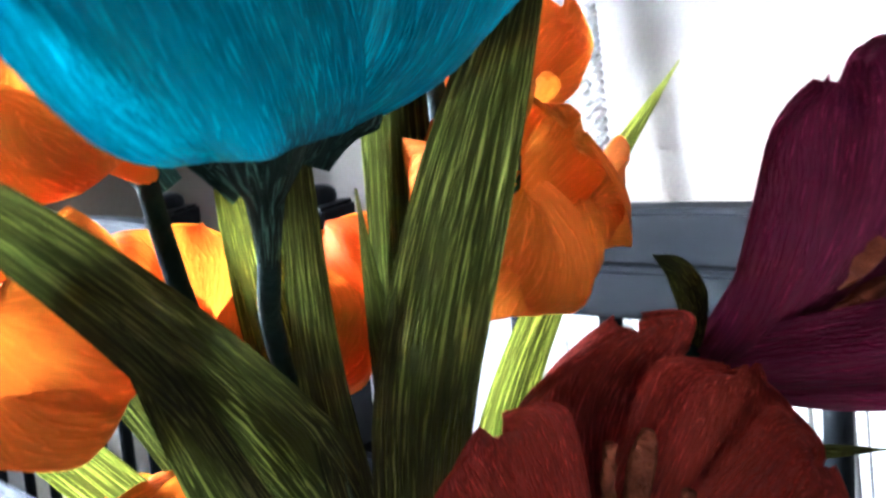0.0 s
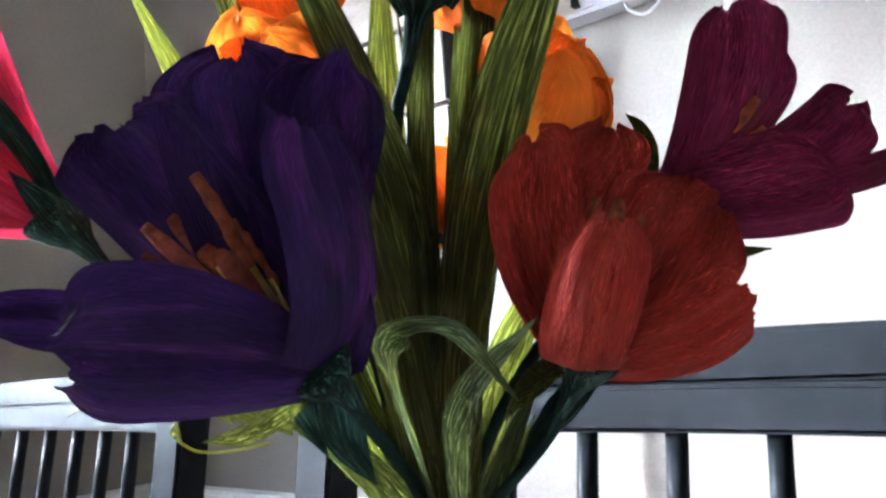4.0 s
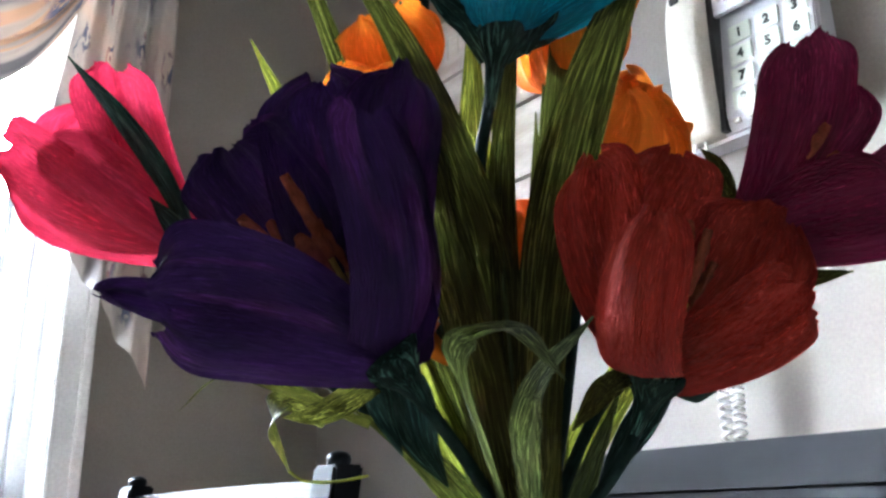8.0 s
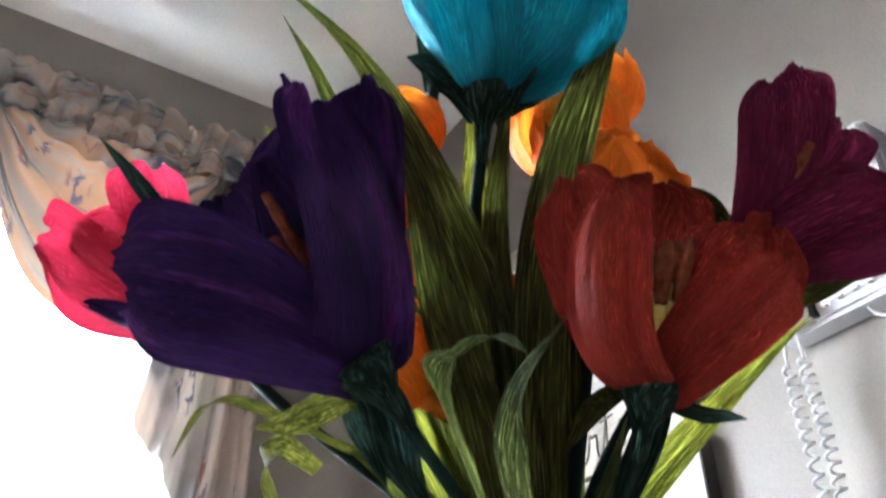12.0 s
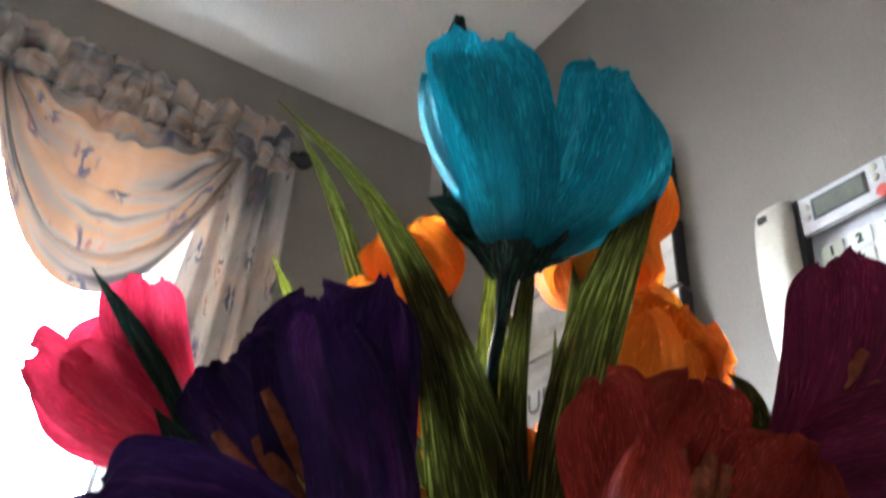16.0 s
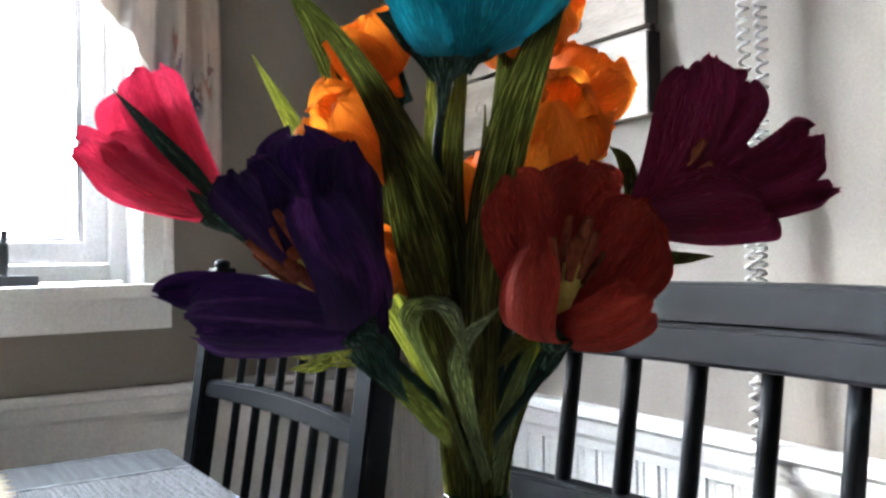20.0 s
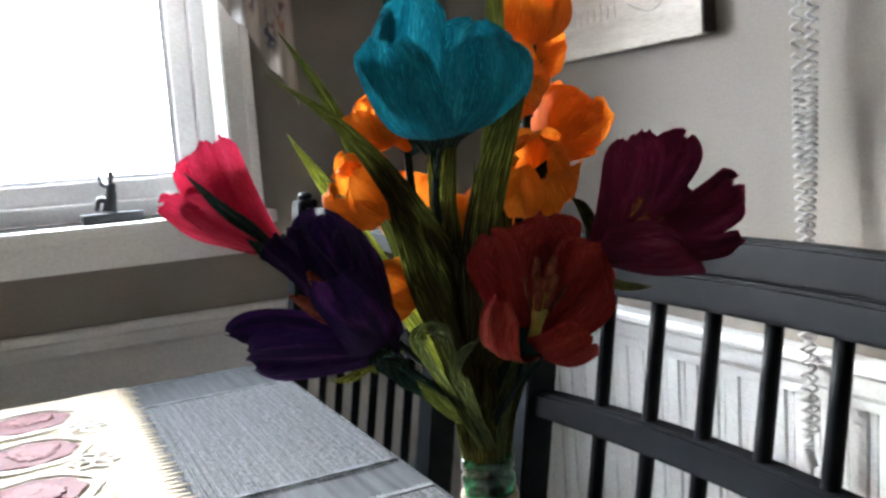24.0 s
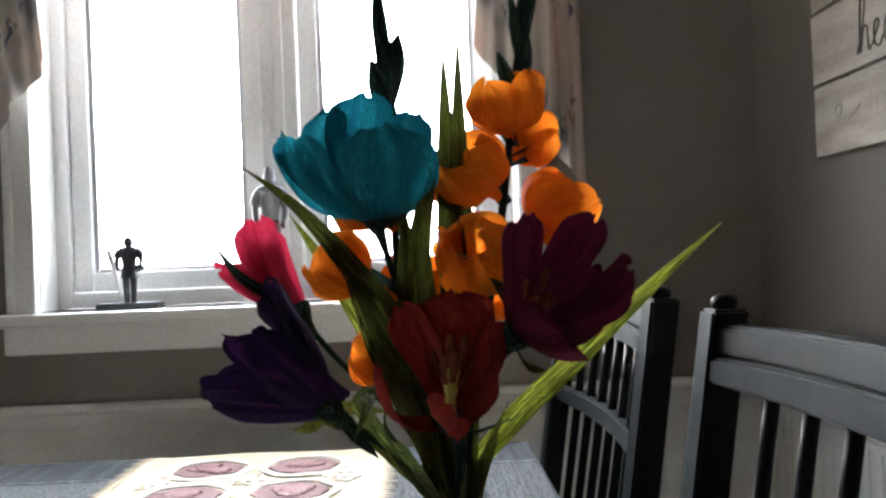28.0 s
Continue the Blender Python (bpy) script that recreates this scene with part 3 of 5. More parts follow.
# table runner with medallions and saw-tooth fringe
RX0, RX1, RY0, RY1, RZ = -0.318, 0.088, -0.60, 1.226, TZ + 0.0045
runner = thing("table_runner", ((RX0 + RX1) / 2, (RY0 + RY1) / 2, TZ), "cream lace table runner with rose medallions and pointed fringe", "table runner")
bm = bmesh.new()
rows = []
for i in range(61):
    y = RY0 + (RY1 - RY0) * i / 60
    rows.append([(RX0 + (RX1 - RX0) * j / 10, y, RZ + 0.0012 * math.sin(i * 0.9 + j)) for j in range(11)])
part("cloth", sheet(rows), "cream", runner)
bm = bmesh.new()
teeth = int((RY1 - RY0) / 0.0135)
for k in range(teeth):
    y = RY0 + 0.0135 * (k + 0.5)
    for x, d in ((RX1, 1), (RX0, -1)):
        ln = 0.023 + 0.004 * math.sin(k * 2.3)
        vs = [bm.verts.new(q) for q in ((x, y - 0.0062, RZ), (x, y + 0.0062, RZ), (x + d * ln, y + 0.001, RZ - 0.001), (x, y - 0.0062, RZ + 0.0012), (x, y + 0.0062, RZ + 0.0012), (x + d * ln, y + 0.001, RZ))]
        bm.faces.new(vs[3:])
        for a, b in ((0, 1), (1, 2), (2, 0)):
            bm.faces.new((vs[a], vs[b], vs[b + 3], vs[a + 3]))
part("fringe", bm, "cream", runner, kind="stuff")


def medallion(cx, cy, rx, ry, lift, wob, seed, sides=40):
    bm = bmesh.new()
    r = random.Random(seed)
    ph = r.random() * 6
    ring = [bm.verts.new((cx + rx * (1 + wob * math.sin(8 * a + ph)) * math.cos(a), cy + ry * (1 + wob * math.sin(8 * a + ph)) * math.sin(a), RZ + lift)) for a in (2 * math.pi * k / sides for k in range(sides))]
    bm.faces.new(ring)
    low = [bm.verts.new((v.co.x, v.co.y, RZ)) for v in ring]
    for k in range(sides):
        bm.faces.new((low[k], low[(k + 1) % sides], ring[(k + 1) % sides], ring[k]))
    return bm


for i in range(-10, 1):
    for j, mx in enumerate((-0.194, -0.040)):
        my = 1.112 + 0.1515 * i
        if my < RY0 + 0.08:
            continue
        md = part("medallion", medallion(mx, my, 0.054, 0.047, 0.0030, 0.05, i * 2 + j), "rose_deep", runner)
        r = random.Random(i * 7 + j)
        for k in range(9):
            a, d = r.random() * 6.28, r.random() * 0.024
            part("rose_motif", medallion(mx + d * math.cos(a), my + d * math.sin(a), 0.012 + 0.008 * r.random(), 0.011 + 0.008 * r.random(), 0.0038 + 0.0002 * k, 0.18, k), "rose", md)
        bm = bmesh.new()
        for k, (ra, rb) in enumerate(((0.064, 0.057), (0.070, 0.063))):
            tube([(mx + ra * math.cos(a) * (1 + 0.04 * math.sin(6 * a + k)), my + rb * math.sin(a) * (1 + 0.04 * math.sin(6 * a + k)), RZ + 0.002) for a in (2 * math.pi * q / 18 for q in range(19))], 0.0022, 54, 5, bm)
        part("lace_ring", bm, "lace", md)
bm = bmesh.new()
r = random.Random(5)
for i in range(-10, 1):
    for mx in (-0.262, -0.117, 0.028):
        cy = 1.112 + 0.1515 * (i - 0.5)
        if cy < RY0 + 0.05:
            continue
        for k in range(6):
            a = k * math.pi / 3 + 0.3
            tube([(mx, cy, RZ + 0.002), (mx + 0.018 * math.cos(a), cy + 0.018 * math.sin(a), RZ + 0.003), (mx + 0.030 * math.cos(a + 0.6), cy + 0.030 * math.sin(a + 0.6), RZ + 0.002), (mx + 0.022 * math.cos(a + 1.1), cy + 0.022 * math.sin(a + 1.1), RZ + 0.002)], 0.0019, 10, 4, bm)
part("lace_vine", bm, "lace", runner, kind="stuff")

# ---- dining chairs ----


def dining_chair(label):
    """Origin on the floor under the back's middle; the sitter looks along -x. The back leans to +x as it rises."""
    ch = thing("dining_chair", (0, 0, 0), label, "chair", "chairs along the table")
    H, HALF, LEAN_AT = 1.020, 0.2455, 0.475

    def back(z):
        return max(0.0, z - LEAN_AT) * 0.150 - 0.08

    for s in (-1, 1):
        bm = bmesh.new()
        rings = []
        for z in (0.0, 0.2, 0.44, 0.6, 0.8, H):
            x = back(z) + (0.03 if z < 0.4 else 0)
            w = 0.019
            rings.append([bm.verts.new((x + dx * 0.017, s * HALF + dy * w, z)) for dx, dy in ((-1, -1), (1, -1), (1, 1), (-1, 1))])
        for a, b in zip(rings, rings[1:]):
            for k in range(4):
                bm.faces.new((a[k], a[(k + 1) % 4], b[(k + 1) % 4], b[k]))
        bm.faces.new(rings[0][::-1])
        bm.faces.new(rings[-1])
        bmesh.ops.bevel(bm, geom=[e for e in bm.edges], offset=0.003, segments=2, affect="EDGES")
        post = part("back_post", bm, "black_wood", ch)
        x = back(H)
        part("finial", lathe([(0.010, 0), (0.0115, 0.002), (0.0125, 0.006), (0.0115, 0.010), (0.008, 0.013), (0.002, 0.0145)], (x, s * HALF, H - 0.001), 16), "black_wood", post, "small turned ball finial", smooth=True)
        part("front_leg", boxed(-0.45, s * 0.19 - 0.019, 0, -0.41, s * 0.19 + 0.019, 0.435, bevel=0.003), "black_wood", ch)

    def rail(z0, z1, thick, fwd, bow, name):
        bm = bmesh.new()
        rows = []
        n = 20
        for i in range(n + 1):
            y = -HALF + 0.016 + (2 * HALF - 0.032) * i / n
            c = 1 - (2 * i / n - 1) ** 2
            ring = []
            for z, d in ((z0, -thick), (z1 + 0.004 * c, -thick), (z1 + 0.004 * c, thick), (z0, thick)):
                ring.append(bm.verts.new((back(z) + d + fwd + bow * c, y, z)))
            rows.append(ring)
        for a, b in zip(rows, rows[1:]):
            for k in range(4):
                bm.faces.new((a[k], b[k], b[(k + 1) % 4], a[(k + 1) % 4]))
        bm.faces.new(rows[0])
        bm.faces.new(rows[-1][::-1])
        bmesh.ops.recalc_face_normals(bm, faces=bm.faces)
        sharp = [e for e in bm.edges if e.calc_face_angle(0) > 0.9]
        bmesh.ops.bevel(bm, geom=sharp, offset=0.003, segments=2, affect="EDGES")
        return part(name, bm, "black_wood", ch)

    rail(0.980, 1.006, 0.010, 0.000, 0.022, "top_rail")
    rail(0.9535, 0.977, 0.013, -0.002, 0.022, "upper_rail")
    rail(0.826, 0.850, 0.010, 0.0, 0.018, "middle_rail")
    rail(0.520, 0.555, 0.010, 0.0, 0.014, "lower_rail")
    for k in range(6):
        y = 0.0592 * (k - 2.5)
        c = 1 - (y / HALF) ** 2
        part("spindle", tube([(back(0.545) + 0.014 * c, y, 0.545), (back(0.75) + 0.017 * c, y, 0.75), (back(0.955) + 0.022 * c - 0.002, y, 0.958)], 0.0068, 8, 8), "black_wood", ch, smooth=True)
    bm = boxed(-0.46, -0.225, 0.435, -0.055, 0.225, 0.462, bevel=0.008)
    part("seat", bm, "black_wood", ch)
    for s in (-1, 1):
        part("stretcher", boxed(-0.42, s * 0.195 - 0.01, 0.18, -0.06, s * 0.195 + 0.01, 0.21, bevel=0.003), "black_wood", ch)
    return ch


near_chair = dining_chair("black painted spindle-back dining chair pushed in at the table")
near_chair.matrix_basis = pose(0.441, 0.267, 0.008, 0, 0, 0)
far_chair = copy_thing(near_chair, pose(0.4268, 0.951, 0.008, 0, 0, 2.3))

# ---- curtain over the window ----
ROD_Y, ROD_Z = NORTH - 0.072, 2.140
rod = thing("curtain_rod", (-0.135, ROD_Y, ROD_Z), "black iron curtain rod with knob finials", "curtain rod")
part("pole", tube([(-0.80, ROD_Y, ROD_Z), (-0.135, ROD_Y, ROD_Z), (0.492, ROD_Y, ROD_Z)], 0.008, 4, 12), "rod", rod, smooth=True)
for x, d in ((0.492, 1), (-0.80, -1)):
    bm = lathe([(0.008, 0), (0.012, 0.004), (0.010, 0.010), (0.018, 0.018), (0.022, 0.030), (0.018, 0.042), (0.006, 0.052), (0.002, 0.056)], (0, 0, 0), 16)
    bmesh.ops.transform(bm, matrix=Matrix.Translation((x, ROD_Y, ROD_Z)) @ Matrix.Rotation(d * math.pi / 2, 4, "Y"), verts=bm.verts)
    part("finial", bm, "rod", rod, smooth=True)
for x in (-0.74, 0.47):
    part("bracket", boxed(x - 0.006, ROD_Y, ROD_Z - 0.014, x + 0.006, NORTH, ROD_Z - 0.006, bevel=0.001), "rod", rod)

valance = thing("valance_curtain", (-0.135, ROD_Y, ROD_Z), "sheer floral valance with draped swags and pointed side tails", "curtain")


def header(x0, x1, seed):
    """The gathered sleeve round the rod: puffed loops standing up, pinched at the rod, crumpled below."""
    rows = []
    n = int((x1 - x0) / 0.0030)
    for i in range(n + 1):
        x = x0 + (x1 - x0) * i / n
        a = x * 112 + 2.3 * math.sin(x * 23 + seed) + 0.9 * math.sin(x * 57)
        w = abs(math.sin(a * 0.5)) ** 0.7
        fine = math.sin(x * 310 + 2.0 * math.sin(x * 41))
        col = []
        for j in range(15):
            v = j / 14
            round_top = math.sin(min(v / 0.34, 1.0) * math.pi) if v < 0.34 else 0.0
            z = ROD_Z + 0.026 + 0.026 * w - (0.125 + 0.026 * w) * v
            pinch = 1 - 0.80 * math.exp(-(((v - 0.40) / 0.10) ** 2))
            y = ROD_Y - 0.010 - (0.014 + 0.036 * w) * pinch * (0.45 + 0.55 * max(round_top, v)) - 0.004 * fine * pinch - 0.007 * math.sin(v * 9 + a)
            col.append((x - 0.009 * math.sin(a) * pinch + 0.003 * math.sin(v * 11 + x * 60), y, z))
        rows.append(col)
    return sheet(rows)


part("header", header(-0.775, 0.482, 3), "gathered", valance, smooth=True)


def swag(x0, x1, top, low, seed):
    """Draped folds: each line across hangs lower and further out, the folds crisper near the top."""
    rows = []
    n = 60
    for i in range(n + 1):
        v = i / n
        row = []
        for j in range(37):
            u = j / 36
            shape = 1 - abs(2 * u - 1) ** 2.1
            ph = v * 25 - 4.0 * v * v + 1.2 * math.sin(u * 3.1 + seed) + 0.5 * math.sin(u * 9 + seed * 3)
            fold = math.sin(ph) + 0.35 * math.sin(ph * 2 + 1.0)
            crumple = (1 - v) * 0.012 * math.sin(u * 46 + 3 * v + 1.5 * math.sin(u * 13))
            x = x0 + (x1 - x0) * (u * (0.86 + 0.14 * v) + (0.07 - 0.07 * v))
            z = top - 0.035 * v - (top - low) * (0.06 + 0.94 * v) * shape + 0.010 * fold * shape
            y = ROD_Y - 0.020 - (0.034 * shape + 0.012) * math.sin(v * 1.9) - 0.034 * fold * (0.30 + 0.70 * shape) * (1 - 0.45 * v) - crumple
            row.append((x, y, z))
        rows.append(row)
    return sheet(rows)


part("swag", swag(-0.10, 0.385, ROD_Z - 0.045, 1.675, 0.4), "curtain", valance, smooth=True)
part("swag", swag(-0.655, -0.17, ROD_Z - 0.045, 1.675, 1.7), "curtain", valance, smooth=True)


def tail(x_out, x_in, z_out, z_in, seed):
    """A pleated side tail: long at its outer edge, cut slantwise up to the inner one."""
    rows = []
    n = 60
    for j in range(n + 1):
        u = j / n
        x = x_out + (x_in - x_out) * u
        zz = z_out + (z_in - z_out) * u**0.85
        col = []
        for i in range(25):
            v = i / 24
            spread = 0.74 + 0.26 * v
            xm = x_out + (x - x_out) * spread
            wave = math.sin(u * 19 + seed + 0.5 * math.sin(3 * v + seed)) + 0.4 * math.sin(u * 43 + 2 * seed + v)
            col.append((xm, ROD_Y - 0.012 - 0.016 * wave * (0.7 + 0.3 * v) - 0.004 * math.sin(v * 9 + u * 4), ROD_Z - 0.05 - (ROD_Z - 0.05 - zz) * v))
        rows.append(col)
    return sheet(rows)


part("side_tail", tail(0.500, 0.285, 1.195, 1.510, 0.3), "tail_print", valance, smooth=True)
part("side_tail", tail(-0.792, -0.572, 1.195, 1.510, 1.2), "tail_print", valance, smooth=True)
part("centre_tail", tail(-0.075, -0.195, 1.90, 1.90, 2.2), "tail_print", valance, smooth=True)

# ---- wooden sign on the east wall ----
SY0, SY1, SZ0 = 0.725, 1.207, 1.233
sign = thing("wooden_sign", (EAST, (SY0 + SY1) / 2, SZ0), "whitewashed plank sign with dark painted lettering on the wall", "sign")
for y in (SY0 + 0.006, SY1 - 0.075):
    part("batten", boxed(EAST - 0.013, y, SZ0 + 0.012, EAST, y + 0.045, SZ0 + 0.622, bevel=0.001), "batten", sign)
LETTER = Matrix(((0, 0, -1, 0), (-1, 0, 0, 0), (0, 1, 0, 0), (0, 0, 0, 1)))
for k in range(5):
    z0 = SZ0 + 0.1262 * k
    j = 0.003 * math.sin(k * 2.1)
    bm = boxed(EAST - 0.026, SY0 + j, z0, EAST - 0.013, SY1 + j * 0.6, z0 + 0.1195, bevel=0.0018)
    plank = part("plank", bm, "sign", sign)
    # near-black strip draws the shade on the plank's unlit end
    part("end_grain", boxed(EAST - 0.0262, SY0 + j - 0.004, z0 + 0.003, EAST - 0.002, SY0 + j - 0.0002, z0 + 0.117, bevel=0.0008), "end_grain", plank, "unlit plank end, its shade painted dark")


def sign_text(words, k, y, size, mat, shear=0.0, dz=0.0, wide=1.0):
    z = SZ0 + 0.1262 * k + 0.060 + dz
    m = Matrix.Translation((EAST - 0.0264, y, z)) @ LETTER @ Matrix.Diagonal((wide, 1, 1, 1))
    text_part("lettering", words, size, m, mat, sign, shear=shear)


MIDY = (SY0 + SY1) / 2
# faded words that cannot be made out: plain upright bars
for k, y0, count in ((4, 1.09, 12), (3, 1.07, 11)):
    bm = bmesh.new()
    for q in range(count):
        y = y0 - 0.0235 * q - 0.004 * math.sin(q * 2.3)
        z = SZ0 + 0.1262 * k + 0.034
        box(bm, EAST - 0.0268, y - 0.0032, z, EAST - 0.0262, y + 0.0032, z + 0.056 - 0.006 * (q % 3))
    part("lettering", bm, "faded_ink", sign)
sign_text("OUR", 2, 1.070, 0.055, "soft_ink", dz=-0.018)
# the handwritten word, stroke by stroke
STROKES = [
    [(-0.1, 0), (0.25, 1.2), (0.35, 2.1), (0.2, 2.2), (0.1, 1.5), (0.05, 0), (0.25, 0.9), (0.42, 0.9), (0.45, 0.4), (0.5, 0), (0.65, 0.15)],
    [(0.65, 0.15), (0.85, 0.5), (1.0, 0.85), (0.88, 1.0), (0.75, 0.6), (0.8, 0.1), (1.0, 0), (1.2, 0.3)],
    [(1.6, 0.85), (1.4, 1.0), (1.25, 0.5), (1.35, 0), (1.55, 0.3), (1.62, 0.95), (1.6, 0.3), (1.7, 0), (1.85, 0.25)],
    [(1.85, 0.25), (1.95, 0.95), (2.05, 0.85), (2.2, 0.9), (2.2, 0.3), (2.3, 0), (2.42, 0.2)],
    [(2.42, 0.2), (2.6, 1.2), (2.65, 1.9), (2.6, 0.4), (2.72, 0), (2.9, 0.25)],
    [(2.4, 1.3), (2.9, 1.4)],
    [(2.9, 0.25), (3.1, 0.9), (3.15, 1.05), (3.2, 0.6), (3.25, 0.2), (3.1, 0), (2.95, 0.15)],
]
bm = bmesh.new()
for st in STROKES:
    tube([(EAST - 0.0262, 0.953 - (a - 1.6) * 0.059, SZ0 + 0.1262 + 0.020 + 0.040 * b) for a, b in st], 0.0020, 6 * len(st), 6, bm)
part("lettering", bm, "soft_ink", sign)
bm = bmesh.new()
for k in range(7):
    y = MIDY + 0.055 - 0.018 * k
    h = 0.030 if k in (0, 4) else 0.022
    box(bm, EAST - 0.0268, y - 0.0016, SZ0 + 0.052, EAST - 0.0262, y + 0.0016, SZ0 + 0.052 + h)
part("lettering", bm, "faded_ink", sign)
for s in (-1, 1):
    c = MIDY + s * 0.135
    pts = [(EAST - 0.0264, c + s * a, SZ0 + 0.060 + b) for a, b in ((-0.050, 0.008), (-0.025, -0.004), (0.0, -0.010), (0.022, -0.004), (0.030, 0.010), (0.020, 0.020), (0.010, 0.012), (0.016, 0.002), (0.026, 0.002))]
    part("flourish", tube(pts, 0.0016, 30, 6), "faded_ink", sign)

# ---- wall telephone ----
PX, PY0, PY1, PZ0, PZ1 = EAST, 0.372, 0.560, 1.405, 1.622
phone = thing("wall_telephone", (PX, 0.46, PZ0), "ivory wall telephone with a large keypad, display and corded handset", "telephone")
bm = bmesh.new()
rows = []
for z, x in ((PZ0, 0.040), (PZ0 + 0.02, 0.050), (PZ0 + 0.16, 0.036), (PZ1 - 0.045, 0.034), (PZ1 - 0.010, 0.052), (PZ1, 0.046)):
    rows.append([bm.verts.new(q) for q in ((PX, PY0, z), (PX - x, PY0, z), (PX - x, PY1, z), (PX, PY1, z))])
for a, b in zip(rows, rows[1:]):
    for k in range(4):
        bm.faces.new((a[k], b[k], b[(k + 1) % 4], a[(k + 1) % 4]))
bm.faces.new(rows[0])
bm.faces.new(rows[-1][::-1])
bmesh.ops.recalc_face_normals(bm, faces=bm.faces)
bmesh.ops.bevel(bm, geom=[e for e in bm.edges if e.calc_face_angle(0) > 0.4], offset=0.005, segments=2, affect="EDGES")
phone_body = part("body", bm, "phone_grey", phone)
bm = bmesh.new()
rows = []
n = 18
for i in range(n + 1):
    v = i / n
    z = PZ0 + 0.004 + 0.212 * v
    end = abs(2 * v - 1) ** 6
    wide = 0.0265 + 0.003 * abs(2 * v - 1) ** 3 - 0.004 * end
    deep = 0.028 + 0.006 * abs(2 * v - 1) ** 2 - 0.008 * end
    yc, xc = 0.5285, PX - 0.052 - 0.012 * (1 - abs(2 * v - 1) ** 2) + 0.004
    ring = []
    for k in range(16):
        a = 2 * math.pi * k / 16
        c, s = math.cos(a), math.sin(a)
        ring.append(bm.verts.new((xc + deep * 0.62 * abs(c) ** 0.6 * (1 if c > 0 else -1), yc + wide * abs(s) ** 0.6 * (1 if s > 0 else -1), z)))
    rows.append(ring)
for a, b in zip(rows, rows[1:]):
    for k in range(16):
        bm.faces.new((a[k], a[(k + 1) % 16], b[(k + 1) % 16], b[k]))
bm.faces.new(rows[0][::-1])
bm.faces.new(rows[-1])
bmesh.ops.recalc_face_normals(bm, faces=bm.faces)
hs = part("handset", bm, "phone", phone, "ivory plastic handset", smooth=True)
part("emblem", boxed(PX - 0.0840, 0.522, 1.590, PX - 0.0800, 0.534, 1.598), "ink", hs)
SX = PX - 0.053
# shade beside the handset, drawn as a black strip
part("cradle_gap", boxed(PX - 0.0536, 0.4955, PZ0 + 0.006, PX - 0.030, 0.5035, PZ1 - 0.004, bevel=0.0008), "ink", phone_body, "black strip drawing the shade beside the handset")
part("display_panel", boxed(SX, 0.378, PZ1 - 0.058, SX + 0.008, 0.494, PZ1 - 0.006, bevel=0.002), "phone_grey", phone_body)
part("display_bezel", boxed(SX - 0.0015, 0.402, PZ1 - 0.044, SX + 0.002, 0.476, PZ1 - 0.014, bevel=0.0008), "ink", phone_body)
part("display", boxed(SX - 0.0022, 0.406, PZ1 - 0.041, SX, 0.472, PZ1 - 0.017), "screen", phone_body)
for y, z in ((0.484, 0.022), (0.484, 0.036), (0.391, 0.016), (0.391, 0.030)):
    bm = lathe([(0.0046, 0), (0.0046, 0.003), (0.003, 0.0042)], (0, 0, 0), 14)
    bmesh.ops.transform(bm, matrix=Matrix.Translation((SX, y, PZ1 - z)) @ Matrix.Rotation(-math.pi / 2, 4, "Y"), verts=bm.verts)
    part("button", bm, "phone", phone_body, smooth=True)
bm = lathe([(0.0085, 0), (0.0085, 0.004), (0.006, 0.0056)], (0, 0, 0), 18)
bmesh.ops.transform(bm, matrix=Matrix.Translation((SX, 0.385, PZ1 - 0.052)) @ Matrix.Rotation(-math.pi / 2, 4, "Y"), verts=bm.verts)
part("red_button", bm, "red_button", phone_body, smooth=True)
for r_ in range(4):
    for c_ in range(3):
        y, z = 0.469 - 0.0363 * c_, PZ1 - 0.087 - 0.0303 * r_
        x = PX - 0.0370 - 0.0030 * r_
        key = part("key", boxed(x - 0.0050, y - 0.0150, z - 0.0122, x + 0.004, y + 0.0150, z + 0.0122, bevel=0.0026), "key", phone_body)
        m = Matrix.Translation((x - 0.0054, y, z)) @ LETTER
        text_part("numeral", "123456789*0#"[r_ * 3 + c_], 0.0165, m, "ink", key, bold=0.0007)
for k in range(5):
    part("small_key", boxed(PX - 0.0530, 0.478 - 0.020 * k, PZ0 + 0.012, PX - 0.046, 0.486 - 0.020 * k, PZ0 + 0.017, bevel=0.001), "phone", phone_body)

cordset = thing("telephone_cord", (PX - 0.02, 0.53, 0.70), "pale grey coiled telephone cord hanging down the wall", "cord")


def coil(points, turns, radius, wire):
    line = spline(points, turns * 8)
    rate = [0.62 + 0.62 * min(max(i / len(line) * 2.2 - 0.5, 0), 1) for i in range(len(line))]
    a, pts, side = 0.0, [], None
    for i, q in enumerate(line):
        t = (line[min(i + 1, len(line) - 1)] - line[max(i - 1, 0)]).normalized()
        side = t.orthogonal().normalized() if side is None else (side - t * side.dot(t)).normalized()
        a += 2 * math.pi * rate[i] / 8
        pts.append(q + (side * math.cos(a) + t.cross(side) * math.sin(a)) * radius)
    return tube(pts, wire, len(pts) * 1, 5)


